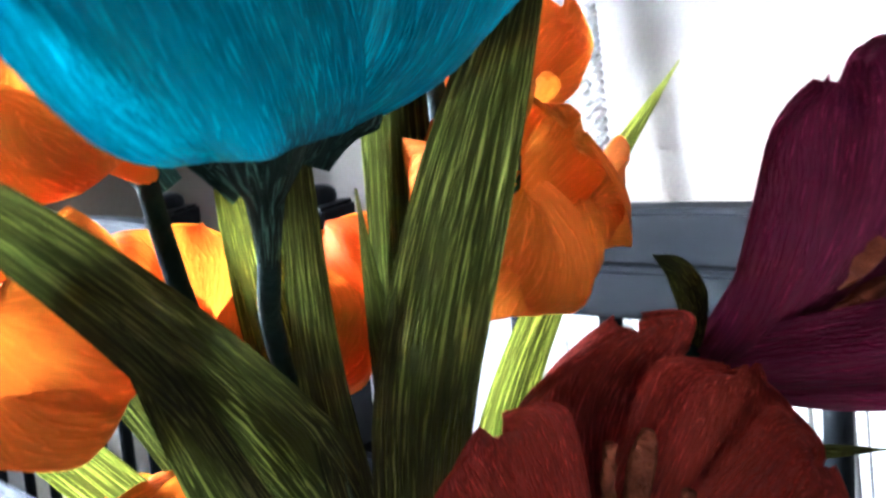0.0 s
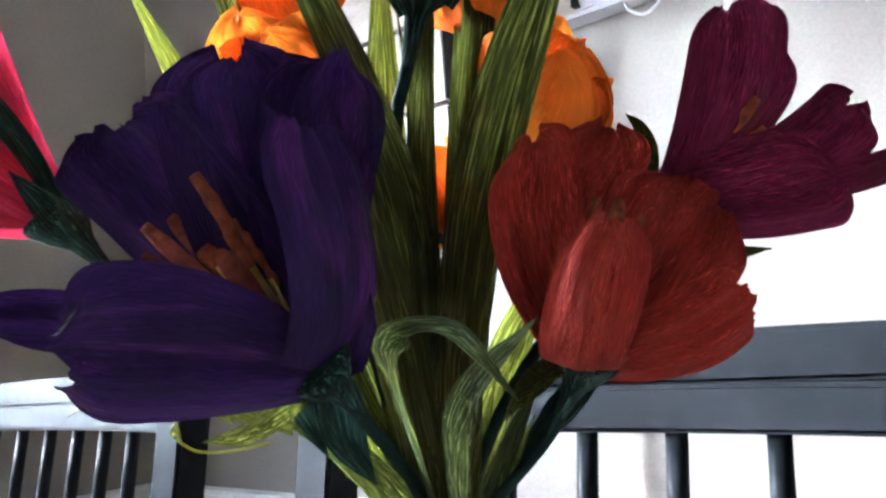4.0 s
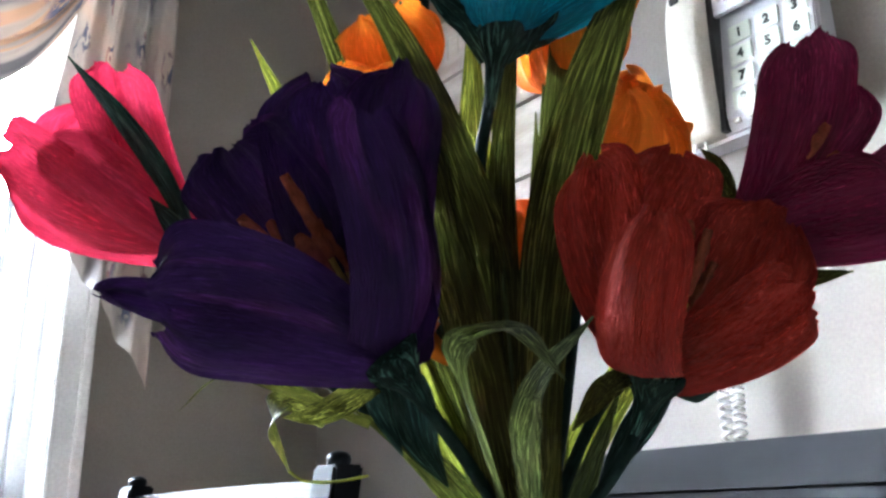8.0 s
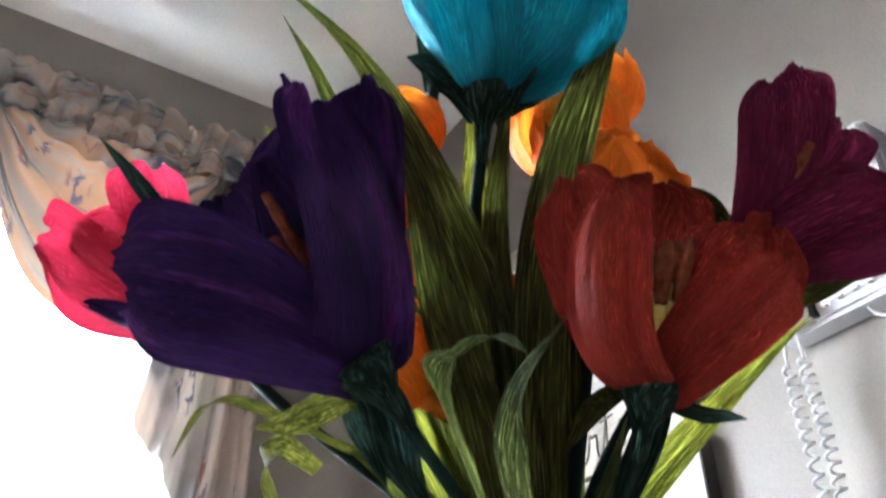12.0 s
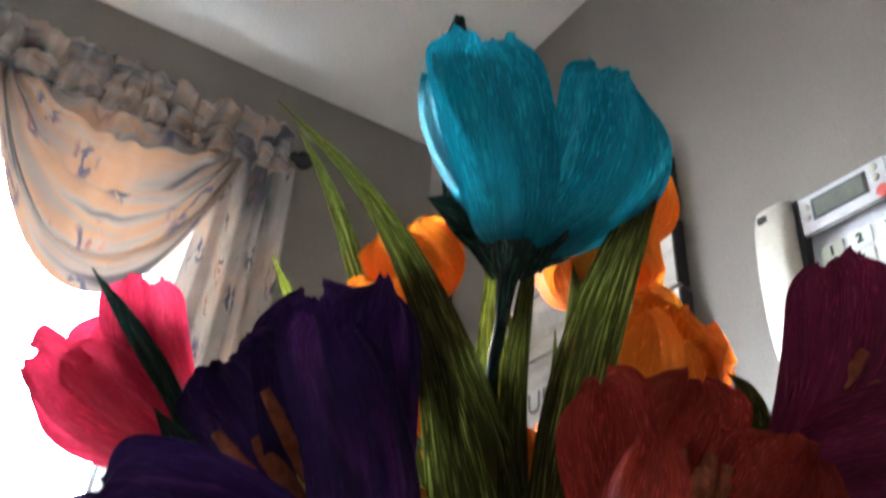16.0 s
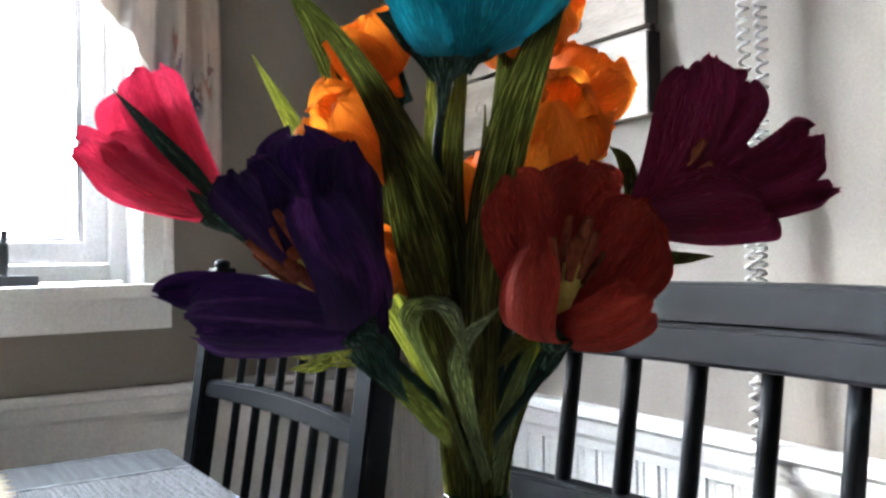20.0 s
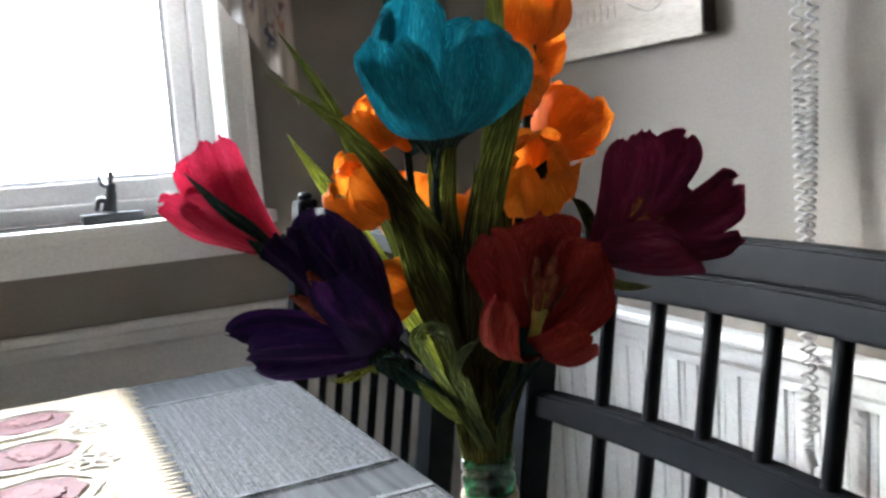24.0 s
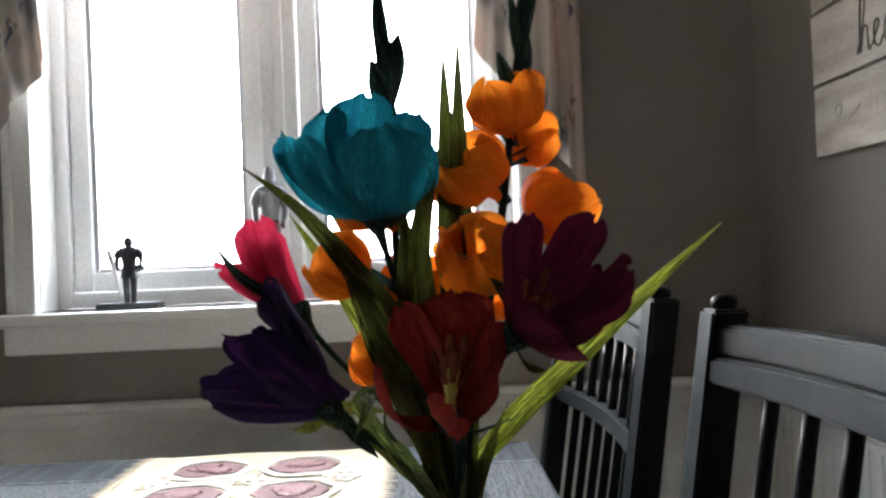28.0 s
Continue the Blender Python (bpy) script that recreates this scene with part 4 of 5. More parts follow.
CX = PX - 0.036
part("lead", tube([(PX - 0.05, 0.528, PZ0 + 0.01), (PX - 0.045, 0.530, 1.395), (CX, 0.535, 1.375)], 0.0022, 10, 6), "cord", cordset, smooth=True)
part("coil", coil([(CX, 0.537, 1.375), (CX + 0.002, 0.534, 1.28), (CX - 0.002, 0.534, 1.16), (CX + 0.002, 0.539, 1.06), (CX, 0.544, 0.90), (CX, 0.540, 0.70)], 62, 0.0064, 0.0021), "cord", cordset, smooth=True)
part("coil", coil([(CX - 0.004, 0.556, 1.37), (CX - 0.002, 0.556, 1.28), (CX + 0.002, 0.555, 1.16), (CX - 0.002, 0.552, 1.06), (CX - 0.006, 0.546, 0.90), (CX - 0.006, 0.546, 0.70), (CX - 0.004, 0.540, 0.66)], 64, 0.0064, 0.0021), "cord", cordset, smooth=True)
part("lead", tube([(CX - 0.004, 0.556, 1.37), (PX - 0.046, 0.550, 1.392), (PX - 0.050, 0.540, PZ0 + 0.008)], 0.0022, 10, 6), "cord", cordset, smooth=True)
part("lead", tube([(PX - 0.026, 0.448, PZ0 + 0.003), (PX - 0.024, 0.442, PZ0 - 0.010), (PX - 0.022, 0.425, PZ0 - 0.019), (PX - 0.020, 0.408, PZ0 - 0.010), (PX - 0.018, 0.404, PZ0 + 0.003)], 0.0020, 14, 6), "cord", cordset, smooth=True)

# ---- figurines on the sill ----


def figurine(x, y, z, h, turn, base_h, mat, label, bat=False, seated=False, plinth=0.30, slim=1.0, trousers=None):
    """A plain statuette cast in one piece with its plinth."""
    bm = bmesh.new()
    box(bm, -plinth * h, -0.16 * h, 0, plinth * h, 0.16 * h, base_h, 0.002)

    def limb(pts, r0, r1):
        tube([Vector(p) * h + Vector((0, 0, base_h)) for p in pts], r0, 8, 8, bm, lambda v: (r0 + (r1 - r0) * v) * h)

    if seated:
        limb([(-0.05, 0, 0.02), (0.0, 0, 0.30), (0.03, 0, 0.62)], 0.16, 0.10)
        limb([(0.03, 0, 0.62), (0.05, 0, 0.74), (0.06, 0, 0.86)], 0.05, 0.075)
        limb([(0.0, 0, 0.22), (-0.22, 0, 0.28), (-0.30, 0, 0.05)], 0.08, 0.05)
        limb([(0.03, 0, 0.55), (-0.14, 0.03, 0.60), (-0.20, 0, 0.85)], 0.05, 0.03)
    else:
        for s in (-1, 1):
            limb([(s * 0.050, 0, 0.0), (s * 0.060, 0.01, 0.24), (s * 0.055, 0, 0.46)], 0.040, 0.062)
            limb([(s * 0.050, -0.04, 0.016), (s * 0.055, 0.0, 0.018), (s * 0.055, 0.04, 0.016)], 0.028, 0.030)
            # short sleeve, then the forearm held close to the hip
            limb([(s * 0.125, 0, 0.79), (s * 0.165, 0.0, 0.74), (s * 0.180, 0.0, 0.68)], 0.056, 0.062)
            limb([(s * 0.178, 0, 0.70), (s * 0.180, -0.01, 0.60), (s * 0.150, -0.05, 0.50)], 0.040, 0.030)
        limb([(0, 0, 0.37), (0, 0, 0.44), (0, 0, 0.50), (0, 0, 0.56)], 0.140, 0.112)
        limb([(0, 0, 0.54), (0, 0, 0.62), (0, 0, 0.72), (0, 0, 0.80)], 0.104, 0.135)
        limb([(-0.135, 0, 0.785), (0, 0, 0.81), (0.135, 0, 0.785)], 0.048, 0.048)
        limb([(0, 0, 0.80), (0, 0, 0.84), (0, 0, 0.87)], 0.055, 0.046)
        tube([Vector((0, -0.005, z)) * h + Vector((0, 0, base_h)) for z in (0.850, 0.885, 0.930, 0.992)], 0.05, 12, 12, bm, lambda v: (0.020 + 0.055 * math.sin(math.pi * (0.08 + 0.84 * v)) ** 0.7) * h)
        if bat:
            limb([(-0.30, 0, 0.80), (-0.22, 0, 0.45), (-0.12, 0, 0.02)], 0.048, 0.022)
            limb([(0.10, -0.05, 0.50), (0.18, -0.05, 0.53), (0.22, -0.05, 0.56)], 0.06, 0.05)
    bmesh.ops.transform(bm, matrix=Matrix.Diagonal((slim, slim, 1, 1)), verts=bm.verts)
    if bat:
        for f in bm.faces:
            q = f.calc_center_median()
            f.material_index = 1 if q.x < -0.085 * h and q.z > base_h + 0.004 and q.x < (-0.10 - 0.19 * (q.z - base_h) / h / 0.8) * h + 0.05 * h and not (q.x > -0.20 * h and q.z > base_h + 0.55 * h) else 0
    if trousers:
        for f in bm.faces:
            up = (f.calc_center_median().z - base_h) / h
            f.material_index = 3 if up <= 0.004 else 2 if 0.008 < up < 0.37 else 1 if 0.365 < up < 0.55 and abs(f.calc_center_median().x) < 0.115 * h else 0
    bmesh.ops.transform(bm, matrix=pose(x, y, z, 0, 0, turn), verts=bm.verts)
    ob = link("figurine", bm, mat, True)
    if trousers:
        ob.data.materials.append(MAT[trousers])
        ob.data.materials.append(MAT["iron"])
        ob.data.materials.append(MAT["vinyl"])
    if bat:
        ob.data.materials.append(MAT["vinyl"])
    return tagged(ob, label, "figurine")


figurine(-0.156, 1.545, OZ0 + 0.001, 0.262, 0, 0.030, "pewter", "tall silvered standing statuette with dark red middle on the sill", slim=0.68, trousers="garnet")
figurine(-0.460, 1.548, OZ0 + 0.001, 0.140, 0, 0.014, "iron", "small dark player statuette with a bat on a plinth", bat=True, plinth=0.47)
figurine(0.145, 1.540, OZ0 + 0.001, 0.092, 8, 0.018, "iron", "small dark crouching statuette on a dark plinth", seated=True, plinth=0.62)

# ---- bottle ----
VX, VY, VR = 0.177, 0.178, 0.945
bottle = thing("bottle_vase", (VX, VY, TZ + 0.003), "green glass bottle wrapped in tan twine, used as a vase", "vase")
Z0 = TZ + 0.0032
part("glass", lathe([(0.026, Z0), (0.0300, Z0 + 0.004), (0.0302, Z0 + 0.105), (0.0270, Z0 + 0.125), (0.0180, Z0 + 0.150), (0.0140, Z0 + 0.165), (0.0128, VR - 0.016), (0.0139, VR - 0.0145), (0.0139, VR - 0.0110), (0.0126, VR - 0.0095), (0.0126, VR - 0.0075), (0.0137, VR - 0.006), (0.0137, VR - 0.001), (0.0126, VR), (0.0108, VR - 0.001), (0.0106, VR - 0.03), (0.0120, Z0 + 0.160), (0.0250, Z0 + 0.120), (0.0275, Z0 + 0.10), (0.0275, Z0 + 0.006)], (VX, VY, 0), 40), "bottle_green", bottle, "green glass neck with moulded rings", smooth=True)
bm = bmesh.new()
prof = [(0.0306, Z0 + 0.002), (0.0306, Z0 + 0.105), (0.0276, Z0 + 0.1255), (0.0188, Z0 + 0.1505), (0.0150, Z0 + 0.1655), (0.0140, VR - 0.0185)]
dense = []
for (r0, z0), (r1, z1) in zip(prof, prof[1:]):
    n = max(2, int((z1 - z0) / 0.0007))
    dense += [(r0 + (r1 - r0) * i / n + 0.0006 * math.sin((z0 + (z1 - z0) * i / n) * 2600), z0 + (z1 - z0) * i / n) for i in range(n)]
part("twine_wrap", lathe(dense, (VX, VY, 0), 32), "twine", bottle, "tan twine wound round the body", smooth=True)

# ---- paper flowers ----
MOUTH = Vector((VX, VY, VR))


def petal(parent, base, tip, one, other, heart, mat, seed=0, depth=0.11, ruffle=0.03, round_tip=2.6, foot=0.40, blunt=0.28, out=None, name="petal", keel=0.0):
    """A spoon-shaped paper petal from its base to its tip, one and other being its two shoulders; it bulges away from the flower's heart."""
    b, t, l, r = Vector(base), Vector(tip), Vector(one), Vector(other)
    chord, side, m = t - b, (r - l) * 0.5, (l + r) * 0.5
    n = side.cross(chord).normalized()
    if n.dot(Vector(out) if out else m - Vector(heart)) < 0:
        n = -n
    width = side.length * 2
    us = min(0.78, max(0.40, (m - b).dot(chord) / chord.length_squared))
    crest = m + n * (depth * width)
    nu, nv = 26, 26
    rnd = random.Random(seed)
    ph = [rnd.random() * 6.28 for _ in range(6)]
    # the middle line passes the base, the crest and the tip
    c = (crest - b * (1 - us) ** 2 - t * us**2) / (2 * us * (1 - us))
    rows = []
    for i in range(nu + 1):
        u = 0.02 + 0.98 * math.sin(i / nu * math.pi / 2) ** 1.1
        q = b * (1 - u) ** 2 + c * 2 * u * (1 - u) + t * u * u
        past = max(0.0, (u - us) / (1 - us))
        w = (max(0.0, 1 - past**round_tip)) ** 0.5 if u > us else foot + (1 - foot) * math.sin(u / us * math.pi / 2) ** 0.9
        w = max(w, blunt) * min(1.0, u / 0.09) ** 0.5
        row = []
        for j in range(nv + 1):
            v = 2 * j / nv - 1
            edge = abs(v) ** 3
            lift = -n * (depth * width * w * v * v * (1 - 0.45 * past))
            wav = ruffle * width * edge * u * math.sin(u * 8 + ph[0] + (1.9 if v > 0 else 0))
            wav += 0.034 * width * u * math.sin(v * 6 + ph[1] + u * 2) + 0.018 * width * u * math.sin(v * 13 + ph[4]) + 0.007 * width * u * math.sin(v * 29 + ph[5] + 3 * u)
            jag = chord * (u**8 * (0.024 * math.sin(v * 4.2 + ph[2]) + 0.011 * math.sin(v * 13 + ph[3]) + 0.006 * math.sin(v * 31 + ph[5])))
            # a crease pressed along the middle
            ridge = n * (keel * width * w * max(0.0, 1 - 2.2 * abs(v)) * min(1.0, 3 * u))
            row.append(q + side * (w * v) + lift + n * wav + jag + ridge)
        rows.append(row)
    return part(name, sheet(rows), mat, parent, smooth=True)


def round_petal(parent, base, tip, axis, width, mat, seed, ruffle=0.1, depth=0.2, flare=0.25, name="petal", point=2.6, keel=0.0):
    """A petal given by its breadth alone, standing round the axis."""
    b, t, ax = Vector(base), Vector(tip), Vector(axis).normalized()
    way = t - b
    out = way - ax * way.dot(ax)
    out = out.normalized() if out.length > 1e-5 else ax.orthogonal().normalized()
    s = way.cross(out)
    s = s.normalized() if s.length > 1e-6 else ax.orthogonal()
    m = b + way * 0.66 + out * (way.length * flare * 0.2)
    return petal(parent, b, t, m - s * width * 0.5, m + s * width * 0.5, b + ax * way.length * 0.6, mat, seed, depth, ruffle, point, blunt=0.10, name=name, keel=keel)


def leaf(parent, points, width, mat, face=(-0.6, -0.7, 0.2), fold=0.35, name="leaf", tip=1.9, base=0.5, n=30, twist=0.0, swell=0.45):
    """A strip of paper along a line, broadest part way up, creased along its middle."""
    line = spline(points, n)
    f = Vector(face)
    rows = []
    for i, q in enumerate(line):
        u = i / n
        tg = (line[min(i + 1, n)] - line[max(i - 1, 0)]).normalized()
        nr = (f - tg * f.dot(tg)).normalized()
        nr = Matrix.Rotation(twist * u, 3, tg) @ nr
        side = tg.cross(nr)
        w = width * 0.5 * (base + (1 - base) * min(1, u / swell)) * (1 - max(0.0, (u - swell) / (1 - swell)) ** tip)
        w = max(w, 0.00025)
        rows.append([q + side * (w * v) - nr * (w * fold * (1 - abs(v)) - 0.05 * w * math.sin(9 * u + 3 * v)) for v in (-1, -0.66, -0.33, 0, 0.33, 0.66, 1)])
    return part(name, sheet(rows), mat, parent, smooth=True)


def stem(parent, base, axis, via=None, drop=0.016, r=0.0018):
    b, ax = Vector(base), Vector(axis).normalized()
    end = b - ax * drop
    low = MOUTH + Vector((0, 0, -0.05)) + (b - MOUTH) * 0.02
    near = MOUTH + Vector(((b.x - VX) * 0.07, (b.y - VY) * 0.07, 0.0))
    # one easy bend from the neck of the bottle into the flower's axis
    reach = (end - near).length
    c1 = near + Vector((0, 0, 1)) * reach * 0.4
    c2 = end - ax * reach * 0.35
    if via:
        c2 = c2 * 0.3 + Vector(via) * 0.7
    pts = [low]
    for k in range(9):
        u = k / 8
        pts.append(near * (1 - u) ** 3 + c1 * 3 * u * (1 - u) ** 2 + c2 * 3 * u * u * (1 - u) + end * u**3)
    pts.append(b)
    part("stem", tube(pts, r, 40, 8), "tape", parent, "stem wrapped in dark green floral tape", smooth=True)


def calyx(parent, base, axis, r, length, flare=0.0):
    b, ax = Vector(base), Vector(axis).normalized()
    q = ax.to_track_quat("Z", "Y").to_matrix().to_4x4()
    bm = lathe([(0.0017, -length), (0.0022, -length * 0.7), (r * 0.38, -length * 0.4), (r * 0.72, -length * 0.1), (r * 0.95, length * 0.16), (r * (1 + flare * 0.6), length * (0.3 + flare * 0.35)), (r * (0.85 + flare), length * (0.34 + flare * 0.6))], (0, 0, 0), 18)
    bmesh.ops.transform(bm, matrix=Matrix.Translation(b) @ q, verts=bm.verts)
    part("calyx", bm, "deep_leaf", parent, smooth=True)


def strip(points, width, thick, face):
    """A flat paper strip with a lens-shaped section, broad at its free end."""
    bm = bmesh.new()
    n = 10
    line = spline(points, n)
    rings = []
    for i, q in enumerate(line):
        tg = (line[min(i + 1, n)] - line[max(i - 1, 0)]).normalized()
        nr = (Vector(face) - tg * Vector(face).dot(tg)).normalized()
        sd = tg.cross(nr)
        w = width(i / n) * 0.5
        rings.append([bm.verts.new(q + sd * (w * math.cos(a)) + nr * (thick * math.sin(a) * (1 + 0.4 * math.sin(i * 2.1)))) for a in (2 * math.pi * k / 8 for k in range(8))])
    for a, b in zip(rings, rings[1:]):
        for k in range(8):
            bm.faces.new((a[k], a[(k + 1) % 8], b[(k + 1) % 8], b[k]))
    bm.faces.new(rings[0][::-1])
    bm.faces.new(rings[-1])
    return bm


def stamens(parent, base, axis, length, spread, seed, count=6, mat="anther"):
    """A fringed strip rolled round the heart: yellow at the foot, flocked brown at the ends."""
    b, ax = Vector(base), Vector(axis).normalized()
    s = ax.orthogonal().normalized()
    o = ax.cross(s)
    for k in range(count):
        a = 2 * math.pi * k / count + seed
        d = s * math.cos(a) + o * math.sin(a)
        ln = length * (0.90 + 0.16 * math.sin(k * 2.7 + seed))
        mid, top = b + ax * ln * 0.58 + d * spread * 0.45, b + ax * ln + d * spread * (0.9 + 0.3 * math.sin(k * 1.9))
        f = part("stamen", strip([b + d * 0.0012, b + ax * ln * 0.3 + d * spread * 0.22, mid], lambda u: 0.0042 - 0.0008 * u, 0.0006, d), "filament", parent, smooth=True)
        part("anther", strip([mid - ax * 0.002, (mid + top) * 0.5 + d * 0.0006, top], lambda u: (0.0030 + 0.0018 * math.sin(u * 2.4)) * (1 - 0.45 * u**6), 0.0009, d), mat, f, "brown flocked anther", smooth=True)
    part("pistil", tube([b, b + ax * length * 0.4, b + ax * length * 0.66], 0.0026, 8, 8, taper=lambda u: 0.0030 - 0.0014 * u), "filament", parent, "yellow pistil", smooth=True)


def tulip(label, base, axis, mat, petals, stamen=None, via=None, cal=(0.009, 0.016), aim=None):
    """petals: tip and the two shoulders."""
    t = thing("paper_tulip", MOUTH, label, "paper flower", "flowers in the bottle")
    heart = Vector(base) + Vector(axis).normalized() * 0.035
    for k, (tip, one, other, *more) in enumerate(petals):
        petal(t, base, tip, one, other, heart, mat, seed=k + len(label), **(more[0] if more else {}))
    calyx(t, base, axis, *cal)
    stem(t, base, axis, via, cal[1])
    if stamen:
        stamens(t, Vector(base) + Vector(axis).normalized() * 0.004, aim or axis, *stamen)
    return t


FRONT, BACK = (-0.6, -0.8, 0.0), (0.6, 0.75, 0.2)
# purple, open towards the west
PB, PA = (0.1161, 0.1573, 1.0134), (-0.043, -0.006, 0.038)
purple = tulip("dark purple crepe paper tulip, wide open on a taped stem", PB, PA, "purple", [
    ((0.0562, 0.1545, 1.0192), (0.0640, 0.1415, 1.0335), (0.0780, 0.1618, 1.0062), dict(round_tip=4.6, depth=0.09, blunt=0.5)),
    ((0.0546, 0.1836, 1.0272), (0.0722, 0.1915, 1.0345), (0.0722, 0.1785, 1.0205), dict(blunt=0.12)),
    ((0.0800, 0.1785, 1.0688), (0.0785, 0.1945, 1.0545), (0.0885, 0.1580, 1.0655), dict(round_tip=4.6, depth=0.12, foot=0.7, blunt=0.5, out=BACK)),
    ((0.0914, 0.1500, 1.0790), (0.0822, 0.1690, 1.0672), (0.1010, 0.1325, 1.0670), dict(round_tip=3.2, depth=0.14, foot=0.75, out=BACK)),
    ((0.0960, 0.1250, 1.0718), (0.0935, 0.1490, 1.0650), (0.1095, 0.1300, 1.0540), dict(round_tip=3.2, foot=0.95, out=BACK)),
    ((0.0828, 0.1200, 1.0558), (0.0796, 0.1255, 1.0380), (0.1090, 0.1320, 1.0440), dict(depth=0.10, round_tip=4.5, foot=0.95, blunt=0.6, out=FRONT)),
], (0.044, 0.012, 0.4, 8), aim=(-0.024, 0.007, 0.027))
# brick red, open towards the camera's side
RB, RA = (0.1751, 0.1269, 1.0103), (-0.007, -0.028, 0.036)
red = tulip("brick red crepe paper tulip, open, on a taped stem", RB, RA, "red", [
    ((0.1440, 0.0975, 1.0406), (0.1425, 0.1150, 1.0265), (0.1499, 0.0963, 1.0226), dict(round_tip=3.0, foot=0.80, blunt=0.45, depth=0.10, out=FRONT)),
    ((0.1751, 0.0837, 1.0238), (0.1655, 0.0893, 1.0290), (0.1795, 0.0891, 1.0112), dict(round_tip=5.0, foot=0.60, blunt=0.72, depth=0.07, out=FRONT)),
    ((0.1925, 0.0945, 1.0465), (0.1922, 0.1027, 1.0522), (0.1940, 0.0916, 1.0298), dict(round_tip=3.0, foot=0.6, depth=0.10, out=(0.8, -0.6, 0.0))),
    ((0.1785, 0.1165, 1.0704), (0.1610, 0.1245, 1.0600), (0.1965, 0.1150, 1.0600), dict(round_tip=3.6, depth=0.28, out=BACK)),
    ((0.1530, 0.1225, 1.0645), (0.1505, 0.1345, 1.0450), (0.1660, 0.1170, 1.0570), dict(round_tip=3.4, depth=0.26, out=BACK)),
    ((0.1978, 0.1061, 1.0567), (0.1870, 0.1196, 1.0568), (0.1975, 0.0958, 1.0408)),
], (0.037, 0.008, 0.9), aim=(0.003, -0.013, 0.040))
# maroon, open to the south-east
MB, MA = (0.2065, 0.1202, 1.0488), (0.022, -0.033, 0.036)
maroon = tulip("deep maroon crepe paper tulip, half open, on a taped stem", MB, MA, "maroon", [
    ((0.2068, 0.0890, 1.1020), (0.1995, 0.1030, 1.0850), (0.2150, 0.0810, 1.0890), dict(round_tip=4.4, ruffle=0.05, blunt=0.55)),
    ((0.2395, 0.0935, 1.1005), (0.2230, 0.0985, 1.0960), (0.2370, 0.0870, 1.0830), dict(round_tip=3.4, ruffle=0.06)),
    ((0.2490, 0.0745, 1.0785), (0.2445, 0.0835, 1.0830), (0.2470, 0.0715, 1.0630), dict(round_tip=3.2, ruffle=0.05)),
    ((0.2325, 0.0570, 1.0570), (0.2318, 0.0650, 1.0605), (0.2258, 0.0640, 1.0500), dict(round_tip=4.0, blunt=0.5)),
    ((0.2209, 0.0741, 1.0528), (0.2084, 0.0875, 1.0667), (0.2288, 0.0811, 1.0406), dict(round_tip=3.0)),
    ((0.2400, 0.1010, 1.0810), (0.2310, 0.1085, 1.0830), (0.2430, 0.0920, 1.0700)),
], (0.036, 0.008, 0.2), aim=(0.009, -0.037, 0.031))
# teal, at the top
TB, TA = (0.1430, 0.1441, 1.1060), (-0.010, -0.024, 0.040)
teal = tulip("teal blue crepe paper tulip, cupped, high in the bunch", TB, TA, "teal", [
    ((0.1092, 0.1130, 1.1440), (0.1012, 0.1218, 1.1290), (0.1285, 0.1072, 1.1285), dict(round_tip=5.0, depth=0.06, foot=0.50, blunt=0.62, keel=0.06)),
    ((0.1475, 0.1034, 1.1450), (0.1290, 0.1064, 1.1300), (0.1732, 0.1107, 1.1330), dict(round_tip=3.2, depth=0.06, foot=0.52, blunt=0.50, keel=0.03)),
    ((0.1401, 0.1489, 1.1680), (0.1204, 0.1456, 1.1560), (0.1530, 0.1464, 1.1540), dict(round_tip=2.4)),
    ((0.1639, 0.1349, 1.1550), (0.1510, 0.1495, 1.1520), (0.1720, 0.1227, 1.1430)),
    ((0.1042, 0.1284, 1.1400), (0.1139, 0.1453, 1.1390), (0.1021, 0.1170, 1.1310)),
    ((0.1224, 0.1404, 1.1590), (0.1311, 0.1502, 1.1545), (0.1102, 0.1303, 1.1460)),
], (0.020, 0.004, 0.6), (0.1494, 0.1730, 1.0765), (0.0075, 0.020, 0.6))
# pink, nearly closed
KB, KA = (0.0927, 0.2277, 1.0555), (-0.034, 0.014, 0.042)
pink = tulip("hot pink crepe paper tulip, nearly closed, leaning out", KB, KA, "pink", [
    ((0.0655, 0.2365, 1.1130), (0.0545, 0.2345, 1.0970), (0.0805, 0.2350, 1.1040), dict(round_tip=3.4, blunt=0.5)),
    ((0.0416, 0.2525, 1.0812), (0.0466, 0.2370, 1.0890), (0.0561, 0.2690, 1.0665), dict(round_tip=3.4, blunt=0.5)),
    ((0.0661, 0.2572, 1.1070), (0.0836, 0.2509, 1.0970), (0.0519, 0.2627, 1.0930), dict(round_tip=3.0)),
    ((0.0505, 0.2405, 1.0850), (0.0650, 0.2270, 1.0840), (0.0535, 0.2440, 1.0740), dict(round_tip=3.0)),
    ((0.0549, 0.2663, 1.0890), (0.0766, 0.2625, 1.0842), (0.0520, 0.2652, 1.0741)),
])


